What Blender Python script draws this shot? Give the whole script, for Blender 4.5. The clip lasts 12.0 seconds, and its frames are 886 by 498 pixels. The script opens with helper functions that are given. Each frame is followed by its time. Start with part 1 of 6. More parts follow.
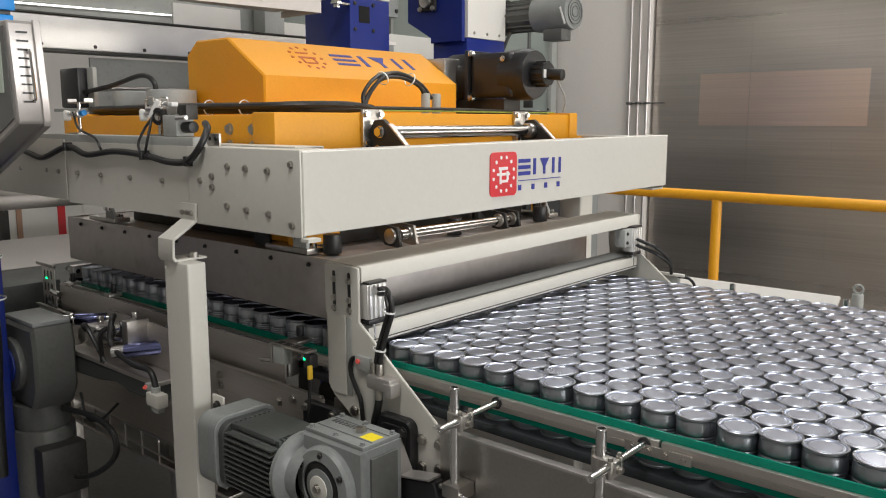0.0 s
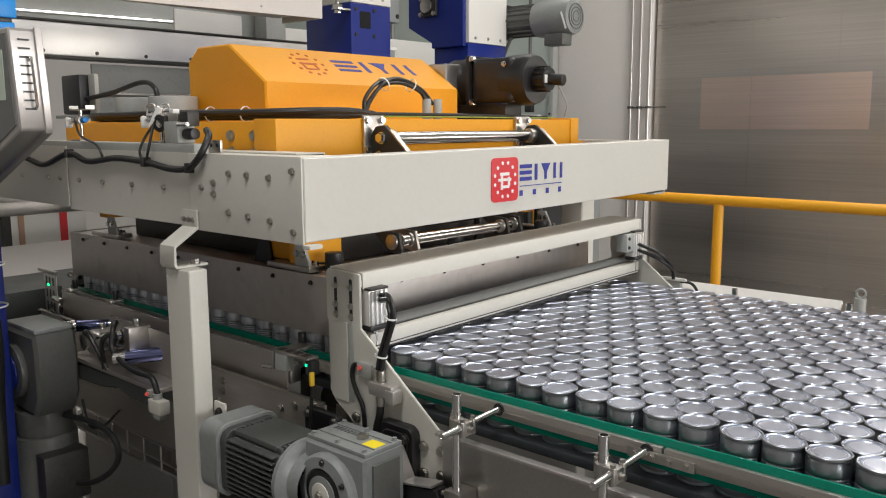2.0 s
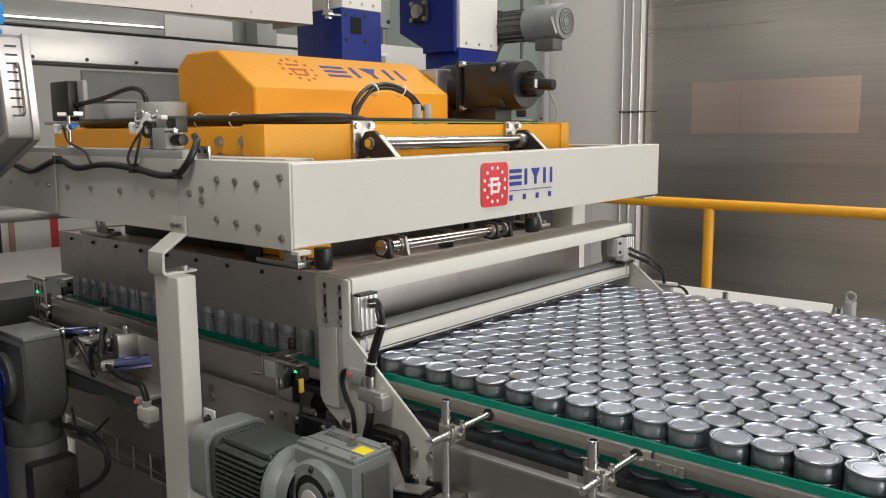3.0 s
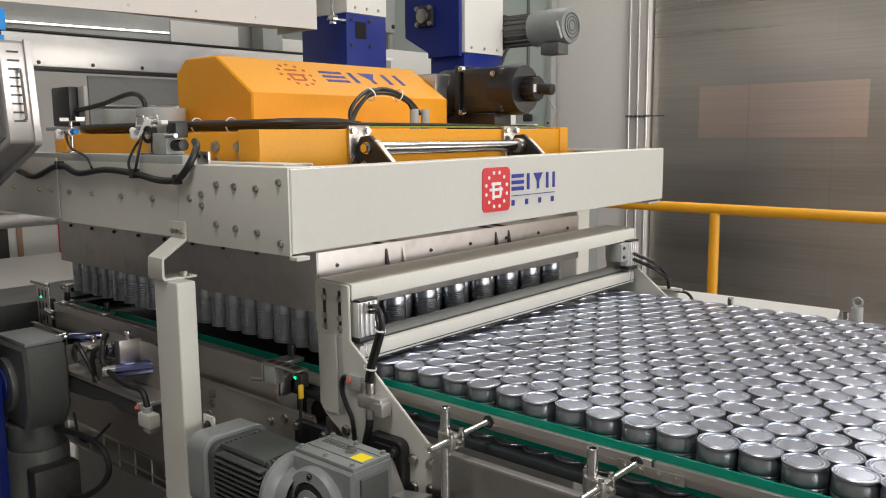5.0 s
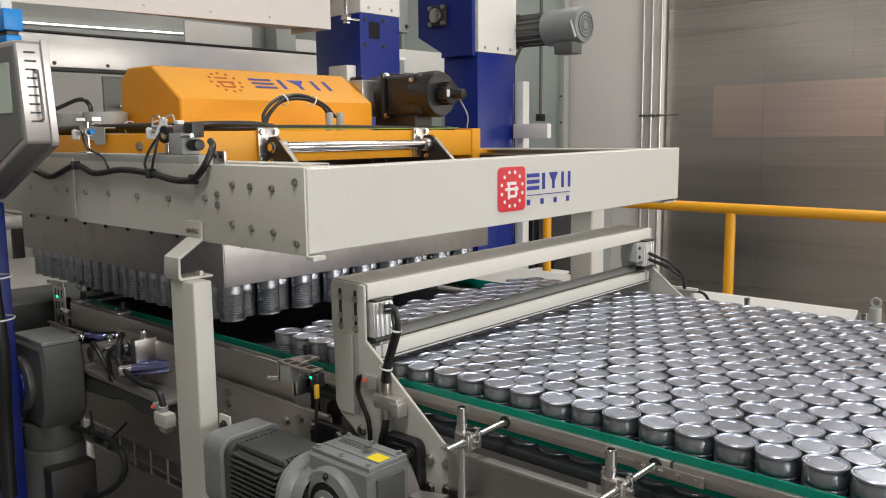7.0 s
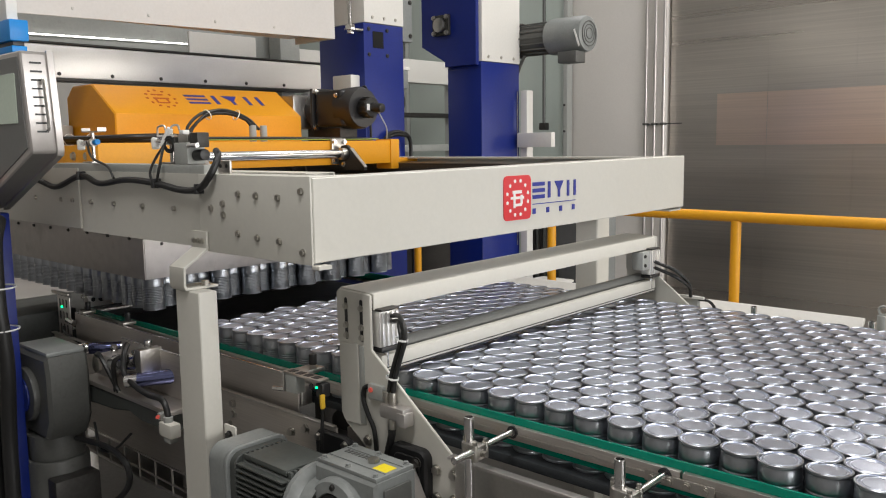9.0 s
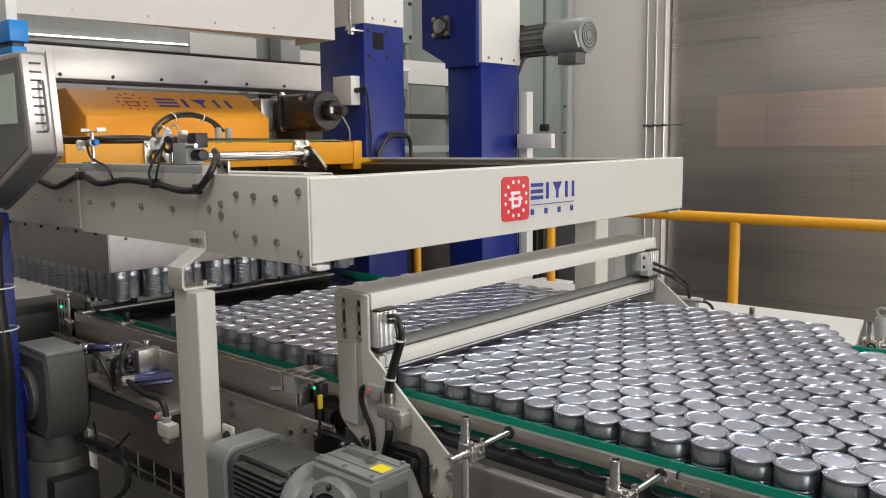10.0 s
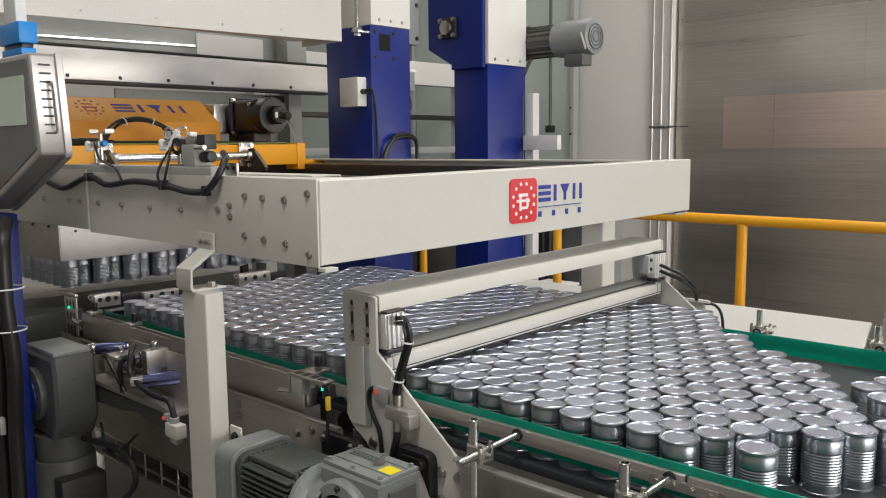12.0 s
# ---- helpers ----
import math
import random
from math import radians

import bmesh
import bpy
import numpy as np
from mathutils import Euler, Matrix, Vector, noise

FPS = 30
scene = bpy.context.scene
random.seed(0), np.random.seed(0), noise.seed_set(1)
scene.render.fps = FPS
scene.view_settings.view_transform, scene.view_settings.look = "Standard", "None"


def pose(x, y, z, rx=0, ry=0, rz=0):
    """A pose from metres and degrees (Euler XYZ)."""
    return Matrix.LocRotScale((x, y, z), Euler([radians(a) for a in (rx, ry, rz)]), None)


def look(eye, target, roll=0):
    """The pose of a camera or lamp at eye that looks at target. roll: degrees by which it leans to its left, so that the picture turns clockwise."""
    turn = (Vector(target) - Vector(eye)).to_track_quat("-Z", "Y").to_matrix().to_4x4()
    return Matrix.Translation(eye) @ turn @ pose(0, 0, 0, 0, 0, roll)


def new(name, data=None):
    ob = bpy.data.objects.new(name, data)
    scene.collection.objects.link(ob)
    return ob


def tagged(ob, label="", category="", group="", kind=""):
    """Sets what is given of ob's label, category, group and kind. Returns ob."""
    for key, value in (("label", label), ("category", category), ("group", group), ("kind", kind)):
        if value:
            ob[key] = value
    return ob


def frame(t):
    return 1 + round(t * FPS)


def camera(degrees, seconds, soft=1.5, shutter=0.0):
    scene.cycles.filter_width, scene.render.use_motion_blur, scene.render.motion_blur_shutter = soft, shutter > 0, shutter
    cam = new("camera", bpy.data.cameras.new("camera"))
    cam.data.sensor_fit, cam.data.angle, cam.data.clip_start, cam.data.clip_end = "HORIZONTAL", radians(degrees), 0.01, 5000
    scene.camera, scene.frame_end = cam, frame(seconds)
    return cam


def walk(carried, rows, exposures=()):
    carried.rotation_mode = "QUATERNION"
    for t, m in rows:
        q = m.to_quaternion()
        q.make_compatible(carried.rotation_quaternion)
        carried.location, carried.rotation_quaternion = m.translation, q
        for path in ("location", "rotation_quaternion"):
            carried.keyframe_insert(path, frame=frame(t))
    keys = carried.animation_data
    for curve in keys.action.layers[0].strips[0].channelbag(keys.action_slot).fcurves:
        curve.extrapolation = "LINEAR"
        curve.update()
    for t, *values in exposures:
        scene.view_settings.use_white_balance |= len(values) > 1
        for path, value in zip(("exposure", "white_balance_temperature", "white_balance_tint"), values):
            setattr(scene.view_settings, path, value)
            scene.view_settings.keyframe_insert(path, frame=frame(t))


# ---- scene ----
cam = camera(56.3, 12.0, soft=1.1)
PATH = [
    (0, (0.306, -1.372, 1.622), (-1.001, 0.111, 1.315), -0.0),
    (0.5, (0.312, -1.37, 1.622), (-0.999, 0.11, 1.319), -0.2),
    (1, (0.312, -1.368, 1.623), (-1.001, 0.111, 1.324), -0.2),
    (1.5, (0.304, -1.367, 1.624), (-1.009, 0.112, 1.326), -0.2),
    (2, (0.305, -1.37, 1.626), (-1.006, 0.111, 1.329), -0.2),
    (2.5, (0.308, -1.369, 1.628), (-0.997, 0.119, 1.336), -0.3),
    (3, (0.31, -1.361, 1.626), (-0.99, 0.131, 1.341), -0.4),
    (5, (0.316, -1.339, 1.626), (-1.001, 0.141, 1.352), -0.5),
    (5.5, (0.308, -1.344, 1.626), (-1.017, 0.13, 1.354), -0.5),
    (6, (0.308, -1.348, 1.628), (-1.024, 0.119, 1.356), -0.5),
    (6.5, (0.305, -1.347, 1.626), (-1.03, 0.117, 1.354), -0.5),
    (7, (0.305, -1.342, 1.625), (-1.033, 0.12, 1.351), -0.6),
    (9, (0.296, -1.342, 1.624), (-1.049, 0.117, 1.372), -0.8),
    (9.5, (0.301, -1.341, 1.623), (-1.045, 0.117, 1.376), -0.7),
    (10, (0.304, -1.339, 1.623), (-1.043, 0.118, 1.374), -0.7),
    (10.5, (0.302, -1.341, 1.624), (-1.046, 0.114, 1.372), -0.6),
    (11, (0.296, -1.342, 1.623), (-1.054, 0.112, 1.372), -0.6),
    (11.5, (0.296, -1.342, 1.623), (-1.057, 0.11, 1.374), -0.6),
    (12, (0.298, -1.345, 1.626), (-1.057, 0.105, 1.379), -0.6),
]
walk(cam, [(t, look(eye, target, roll)) for t, eye, target, roll in PATH])

# ---- light ----
scene.view_settings.exposure = 0.0
world = bpy.data.worlds.new("hall_air")
scene.world = world
world.use_nodes = True
world.node_tree.nodes["Background"].inputs[0].default_value = (0.75, 0.8, 0.85, 1)
world.node_tree.nodes["Background"].inputs[1].default_value = 0.12


def ceiling_lamp(x, y, w, d, watts, z=5.2):
    data = bpy.data.lights.new("ceiling_lamp", "AREA")
    data.shape, data.size, data.size_y, data.energy, data.color = "RECTANGLE", w, d, watts, (1.0, 0.975, 0.95)
    lamp = new("ceiling_lamp", data)
    lamp.matrix_world = pose(x, y, z)
    return lamp


# unseen area lamps, added and tuned to brighten faces, walls and their reflections
LAMPS = [(-0.35, 1.6, 0.7, 2.6, 46), (-0.4, 3.5, 1.0, 2.6, 96), (-0.2, -1.6, 0.8, 1.8, 92, 5.0), (-3.0, -5.2, 4.0, 1.0, 14), (-3.6, 3.8, 1.0, 2.0, 20), (-6.4, 1.0, 1.4, 2.6, 46)]
for row in LAMPS:
    ceiling_lamp(*row)
# unseen daylight, added in an opening of the east wall to light +x faces
day = bpy.data.lights.new("window_daylight", "AREA")
day.shape, day.size, day.size_y, day.energy, day.color = "RECTANGLE", 7.0, 2.2, 405, (1.0, 0.985, 0.97)
new("window_daylight", day).matrix_world = look((7.15, 0.9, 2.1), (-1.0, 0.9, 1.7))


# ---- materials ----
def mat(name, color, rough=0.5, metal=0.0, vary=0.12, scale=6.0, fine=90.0, bump=0.05, stretch=(1, 1, 1), emit=0.0, spots=0.0, rvary=0.1, piece=0.0):
    """A procedural surface: base colour varied at two scales, with roughness variation and a fine relief."""
    m = bpy.data.materials.new(name)
    m.use_nodes = True
    nt = m.node_tree
    n, l = nt.nodes, nt.links
    b = n["Principled BSDF"]
    b.inputs["Metallic"].default_value = metal
    tc = n.new("ShaderNodeTexCoord")
    mp = n.new("ShaderNodeMapping")
    mp.inputs["Scale"].default_value = stretch
    l.new(tc.outputs["Object"], mp.inputs[0])
    big, small = n.new("ShaderNodeTexNoise"), n.new("ShaderNodeTexNoise")
    for node, sc, det in ((big, scale, 4), (small, fine, 3)):
        node.inputs["Scale"].default_value = sc
        node.inputs["Detail"].default_value = det
        l.new(mp.outputs[0], node.inputs["Vector"])
    add = n.new("ShaderNodeMath")
    add.operation = "ADD"
    l.new(big.outputs[0], add.inputs[0])
    l.new(small.outputs[0], add.inputs[1])
    ramp = n.new("ShaderNodeMapRange")
    ramp.inputs["From Min"].default_value, ramp.inputs["From Max"].default_value = 0.6, 1.4
    ramp.inputs["To Min"].default_value, ramp.inputs["To Max"].default_value = 1 - vary, 1 + vary
    l.new(add.outputs[0], ramp.inputs[0])
    mul = n.new("ShaderNodeVectorMath")
    mul.operation = "SCALE"
    mul.inputs[0].default_value = color
    l.new(ramp.outputs[0], mul.inputs["Scale"])
    last = mul.outputs[0]
    if piece:
        info = n.new("ShaderNodeObjectInfo")
        pr = n.new("ShaderNodeMapRange")
        pr.inputs["To Min"].default_value, pr.inputs["To Max"].default_value = 1 - piece, 1 + piece
        l.new(info.outputs["Random"], pr.inputs[0])
        m2 = n.new("ShaderNodeVectorMath")
        m2.operation = "SCALE"
        l.new(last, m2.inputs[0])
        l.new(pr.outputs[0], m2.inputs["Scale"])
        last = m2.outputs[0]
    if spots:
        v = n.new("ShaderNodeTexNoise")
        v.inputs["Scale"].default_value, v.inputs["Detail"].default_value = scale * 4, 6
        l.new(tc.outputs["Object"], v.inputs["Vector"])
        vr = n.new("ShaderNodeMapRange")
        vr.inputs["From Min"].default_value, vr.inputs["From Max"].default_value = 0.60, 0.72
        vr.inputs["To Min"].default_value, vr.inputs["To Max"].default_value = 0, spots
        l.new(v.outputs[0], vr.inputs[0])
        mix = n.new("ShaderNodeMix")
        mix.data_type = "RGBA"
        l.new(vr.outputs[0], mix.inputs["Factor"])
        l.new(last, mix.inputs["A"])
        mix.inputs["B"].default_value = (color[0] * 0.35, color[1] * 0.33, color[2] * 0.3, 1)
        last = mix.outputs["Result"]
    l.new(last, b.inputs["Base Color"])
    rr = n.new("ShaderNodeMapRange")
    rr.inputs["To Min"].default_value, rr.inputs["To Max"].default_value = max(0.03, rough - rvary), min(1, rough + rvary)
    l.new(big.outputs[0], rr.inputs[0])
    l.new(rr.outputs[0], b.inputs["Roughness"])
    if bump:
        bp = n.new("ShaderNodeBump")
        bp.inputs["Strength"].default_value, bp.inputs["Distance"].default_value = bump, 0.002
        l.new(small.outputs[0], bp.inputs["Height"])
        l.new(bp.outputs[0], b.inputs["Normal"])
    if emit:
        b.inputs["Emission Color"].default_value = (*color, 1)
        b.inputs["Emission Strength"].default_value = emit
    return m


CREAM = mat("cream_paint", (0.60, 0.585, 0.53), 0.42, vary=0.03, scale=3, bump=0.06, spots=0.06)
WHITE = mat("white_paint", (0.72, 0.705, 0.665), 0.45, vary=0.04, scale=3, bump=0.05)
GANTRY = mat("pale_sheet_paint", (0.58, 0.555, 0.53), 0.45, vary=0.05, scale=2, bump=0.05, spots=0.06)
YELLOW = mat("yellow_paint", (0.73, 0.315, 0.009), 0.45, vary=0.07, scale=4, bump=0.12, fine=160)
RAILYEL = mat("rail_yellow_paint", (0.78, 0.36, 0.01), 0.4, vary=0.06)
BLUE = mat("blue_paint", (0.005, 0.018, 0.175), 0.36, vary=0.12, scale=3, bump=0.08)
INK = mat("blue_ink", (0.02, 0.03, 0.26), 0.5, vary=0.05, bump=0)
RED = mat("red_sticker", (0.62, 0.02, 0.03), 0.35, vary=0.06, bump=0)
MARK = mat("red_brown_ink", (0.45, 0.08, 0.02), 0.5, vary=0.05, bump=0)
# bright steel with a bluish reflection put into its colour
SLEEVE = mat("blue_reflecting_steel", (0.20, 0.22, 0.42), 0.2, 1.0, vary=0.06, bump=0.02)
TAGO = mat("amber_tag", (0.80, 0.50, 0.03), 0.5, vary=0.05, bump=0)
CHALK = mat("white_ink", (0.8, 0.8, 0.78), 0.5, vary=0.03, bump=0)
STEEL = mat("stainless_steel", (0.52, 0.50, 0.47), 0.32, 1.0, vary=0.10, scale=5, fine=140, bump=0.12, stretch=(1, 1, 1))
BRUSHED = mat("brushed_steel", (0.53, 0.495, 0.46), 0.40, 0.85, vary=0.14, scale=2.5, fine=60, bump=0.10, stretch=(0.15, 1, 6))
CHROME = mat("bright_steel", (0.72, 0.71, 0.70), 0.16, 1.0, vary=0.04, bump=0.02, rvary=0.05)
# stretched colour streaks imitate reflected bands as well as the brushing
WALLSTEEL = mat("brushed_wall_steel", (0.70, 0.66, 0.61), 0.29, 1.0, vary=0.14, scale=1.3, fine=30, bump=0, stretch=(0.04, 1, 3), rvary=0.10)
grain = WALLSTEEL.node_tree.nodes.new("ShaderNodeCombineXYZ")  # reflections smear along the wall
grain.inputs["X"].default_value = 1.0
WALLSTEEL.node_tree.links.new(grain.outputs[0], WALLSTEEL.node_tree.nodes["Principled BSDF"].inputs["Tangent"])
WALLSTEEL.node_tree.nodes["Principled BSDF"].inputs["Anisotropic"].default_value = 0.7
SATIN = mat("satin_steel", (0.58, 0.55, 0.53), 0.35, 0.8, vary=0.05, fine=120, bump=0.04)
HEADSTEEL = mat("dull_steel_sheet", (0.50, 0.47, 0.45), 0.42, 0.85, vary=0.10, scale=3.5, fine=30, bump=0.05, spots=0.25)
# one tinplate: sides darkened for dark reflections, lids made paler and bluer for bright ones
TIN = mat("tinplate_darkened", (0.40, 0.42, 0.455), 0.34, 1.0, vary=0.05, scale=20, fine=200, bump=0.02, rvary=0.07, piece=0.10)
LID = mat("tinplate_lid_lightened", (0.62, 0.665, 0.785), 0.30, 1.0, vary=0.05, scale=30, fine=220, bump=0.03, rvary=0.08, piece=0.14)
GREEN = mat("green_plastic", (0.0, 0.40, 0.27), 0.20, vary=0.10, scale=9, bump=0.05)
GREEN.node_tree.nodes["Principled BSDF"].inputs["Transmission Weight"].default_value = 0.45  # slightly see-through
BELT = mat("dark_belt", (0.032, 0.036, 0.040), 0.55, vary=0.2, scale=20, fine=120, bump=0.3)
DARK = mat("dark_steel", (0.05, 0.048, 0.045), 0.45, 0.6, vary=0.25, scale=8, bump=0.1)
BLACK = mat("black_paint", (0.016, 0.016, 0.017), 0.36, vary=0.2, scale=9, bump=0.08)
RUBBER = mat("black_rubber", (0.012, 0.012, 0.012), 0.42, vary=0.2, bump=0.1)
MOTOR = mat("grey_green_enamel", (0.090, 0.092, 0.086), 0.42, vary=0.14, scale=10, bump=0.15, spots=0.3)
MOTORF = mat("dark_green_grey_enamel", (0.074, 0.082, 0.076), 0.40, vary=0.16, scale=10, bump=0.15, spots=0.3)
MOTORG = mat("grey_enamel", (0.225, 0.238, 0.232), 0.32, vary=0.12, scale=10, bump=0.15)
# darker version of the motor enamel
MOTORD = mat("deep_grey_enamel", (0.055, 0.06, 0.056), 0.5, vary=0.2, scale=8, bump=0.15, spots=0.4)
BEIGE = mat("warm_reflection_sheet", (0.93, 0.77, 0.67), 0.30, 0.95, vary=0.10, scale=1.3, fine=30, bump=0, stretch=(0.04, 1, 3))
GREY = mat("grey_bracket_paint", (0.36, 0.37, 0.35), 0.5, vary=0.08, bump=0.08, spots=0.2)
ROLLER = mat("grey_roller", (0.25, 0.255, 0.245), 0.42, vary=0.08, bump=0.05)
ZINC = mat("zinc_bolt", (0.48, 0.46, 0.42), 0.35, 1.0, vary=0.15, scale=60, bump=0.05)
WALLW = mat("pale_wall_paint", (0.70, 0.67, 0.63), 0.65, vary=0.04, scale=1.2, bump=0.05)
WALLG = mat("pale_green_panel", (0.47, 0.53, 0.49), 0.35, vary=0.08, scale=0.9, bump=0.02)
WALLD = mat("grey_wall_paint", (0.38, 0.37, 0.355), 0.6, vary=0.08, scale=1.2, bump=0.05)
FLOOR = mat("grey_epoxy_floor", (0.17, 0.162, 0.153), 0.4, vary=0.18, scale=1.5, fine=40, bump=0.08, spots=0.25)
CEIL = mat("pale_ceiling", (0.55, 0.55, 0.54), 0.8, vary=0.04, scale=1, bump=0.05)
YTAG = mat("yellow_label", (0.85, 0.68, 0.02), 0.5, vary=0.05, bump=0)
CYAN = mat("blue_plastic", (0.0, 0.22, 0.62), 0.4, vary=0.06, bump=0.02)
SCREEN = mat("screen_glass", (0.30, 0.34, 0.28), 0.12, vary=0.08, scale=4, bump=0, emit=0.35)
PANELG = mat("console_grey", (0.17, 0.17, 0.165), 0.45, vary=0.06, bump=0.05)
LEDR = mat("red_led", (0.55, 0.08, 0.06), 0.4, vary=0.0, bump=0, emit=0.35)
ALU = mat("drawn_aluminium", (0.86, 0.85, 0.83), 0.38, 0.75, vary=0.04, scale=9, fine=120, bump=0.03)
LEDG = mat("green_led", (0.0, 0.9, 0.25), 0.4, vary=0.0, bump=0, emit=4.0)
REDC = mat("red_plastic", (0.45, 0.03, 0.02), 0.4, vary=0.1, bump=0)
GLOW = mat("tube_light_glow", (1.0, 0.97, 0.92), 0.5, vary=0.0, bump=0, emit=3.0)
GREENY = mat("earth_lead_plastic", (0.20, 0.28, 0.04), 0.45, vary=0.3, scale=30, bump=0)
PIT = mat("unlit_cavity", (0.004, 0.004, 0.004), 0.95, vary=0.1, bump=0)
ORANGE = mat("copper_brown_paint", (0.40, 0.24, 0.16), 0.5, vary=0.05, bump=0)

# ---- mesh helpers ----
ROOT = {}


def thing(name, base, label, category, group="", kind=""):
    ob = new(name)
    ob.empty_display_size = 0.05
    ob.location = base
    ROOT[ob.name] = Vector(base)
    return tagged(ob, label, category, group, kind)


def finish(bm, name, material, smooth=35):
    me = bpy.data.meshes.new(name)
    bmesh.ops.recalc_face_normals(bm, faces=bm.faces[:])
    for f in bm.faces:
        f.smooth = True
    lim = radians(smooth)
    for e in bm.edges:
        if len(e.link_faces) == 2 and e.calc_face_angle(0) > lim:
            e.smooth = False
    bm.to_mesh(me)
    bm.free()
    me.materials.append(material)
    return me


def part(name, bm, material, parent, label=""):
    """Links a bmesh, given in world places, as one mesh object under a thing or a part."""
    base = ROOT[parent.name]
    bmesh.ops.translate(bm, verts=bm.verts[:], vec=-base)
    ob = new(name, finish(bm, name, material))
    ob.parent = parent
    ROOT[ob.name] = base
    if label:
        tagged(ob, label)
    return ob


def single(name, bm, material, label, category="", group="", kind=""):
    """A thing of one mesh, with its origin at the middle of its base."""
    lo = [min(v.co[i] for v in bm.verts) for i in range(3)]
    hi = [max(v.co[i] for v in bm.verts) for i in range(3)]
    base = Vector(((lo[0] + hi[0]) / 2, (lo[1] + hi[1]) / 2, lo[2]))
    bmesh.ops.translate(bm, verts=bm.verts[:], vec=-base)
    ob = new(name, finish(bm, name, material))
    ob.location = base
    ROOT[ob.name] = base
    return tagged(ob, label, category, group, kind)


def bev(bm, geom_faces, w, seg=2):
    if w > 0:
        edges = list({e for f in geom_faces for e in f.edges})
        bmesh.ops.bevel(bm, geom=edges, offset=w, segments=seg, affect="EDGES", profile=0.6)


def box(x0, x1, y0, y1, z0, z1, b=0.004, bm=None, seg=2):
    bm = bm or bmesh.new()
    r = bmesh.ops.create_cube(bm, size=1)
    bmesh.ops.transform(bm, matrix=Matrix.LocRotScale(((x0 + x1) / 2, (y0 + y1) / 2, (z0 + z1) / 2), None, (abs(x1 - x0), abs(y1 - y0), abs(z1 - z0))), verts=r["verts"])
    bev(bm, list({f for v in r["verts"] for f in v.link_faces}), b, seg)
    return bm


def cyl(p0, p1, r, seg=24, b=0.0, bm=None, r2=None):
    bm = bm or bmesh.new()
    p0, p1 = Vector(p0), Vector(p1)
    d = p1 - p0
    m = Matrix.Translation((p0 + p1) / 2) @ d.to_track_quat("Z", "Y").to_matrix().to_4x4()
    res = bmesh.ops.create_cone(bm, cap_ends=True, segments=seg, radius1=r, radius2=r if r2 is None else r2, depth=d.length, matrix=m)
    if b:
        caps = [f for f in {f for v in res["verts"] for f in v.link_faces} if len(f.verts) > 4]
        bev(bm, caps, b)
    return bm


def lathe(p0, axis, profile, seg=32, bm=None):
    """Turns a profile of (radius, distance along the axis) about the axis from p0."""
    bm = bm or bmesh.new()
    m = Matrix.Translation(p0) @ Vector(axis).to_track_quat("Z", "Y").to_matrix().to_4x4()
    rings = []
    for r, h in profile:
        if r <= 1e-6:
            rings.append([bm.verts.new(m @ Vector((0, 0, h)))])
        else:
            rings.append([bm.verts.new(m @ Vector((r * math.cos(2 * math.pi * k / seg), r * math.sin(2 * math.pi * k / seg), h))) for k in range(seg)])
    for a, c in zip(rings, rings[1:]):
        for k in range(seg):
            q = [a[k % len(a)], a[(k + 1) % len(a)], c[(k + 1) % len(c)], c[k % len(c)]]
            q = list(dict.fromkeys(q))
            if len(q) > 2:
                bm.faces.new(q)
    return bm


def slab(pts, axis, a, c, b=0.002, bm=None):
    """A plate: an outline in the two other axes (xz for y, yz for x, xy for z), from a to c along axis."""
    bm = bm or bmesh.new()

    def at(p, v):
        return {"y": (p[0], v, p[1]), "x": (v, p[0], p[1]), "z": (p[0], p[1], v)}[axis]
    one = [bm.verts.new(at(p, a)) for p in pts]
    two = [bm.verts.new(at(p, c)) for p in pts]
    fs = [bm.faces.new(one), bm.faces.new(two[::-1])]
    for k in range(len(pts)):
        j = (k + 1) % len(pts)
        fs.append(bm.faces.new((one[k], two[k], two[j], one[j])))
    bmesh.ops.recalc_face_normals(bm, faces=fs)
    if b:
        bev(bm, fs[:2], b, 1)
    return bm


def arc(cx, cz, r, a0, a1, n=6):
    return [(cx + r * math.cos(radians(a0 + (a1 - a0) * k / n)), cz + r * math.sin(radians(a0 + (a1 - a0) * k / n))) for k in range(n + 1)]


def rounded(x0, x1, z0, z1, r, n=5):
    return arc(x1 - r, z1 - r, r, 0, 90, n) + arc(x0 + r, z1 - r, r, 90, 180, n) + arc(x0 + r, z0 + r, r, 180, 270, n) + arc(x1 - r, z0 + r, r, 270, 360, n)


def smooth_path(pts, n=8):
    pts = [Vector(p) for p in pts]
    ext = [2 * pts[0] - pts[1]] + pts + [2 * pts[-1] - pts[-2]]
    out = []
    for i in range(1, len(ext) - 2):
        p0, p1, p2, p3 = ext[i - 1:i + 3]
        for k in range(n):
            t = k / n
            out.append(0.5 * (2 * p1 + (p2 - p0) * t + (2 * p0 - 5 * p1 + 4 * p2 - p3) * t * t + (3 * p1 - p0 - 3 * p2 + p3) * t ** 3))
    return out + [pts[-1]]


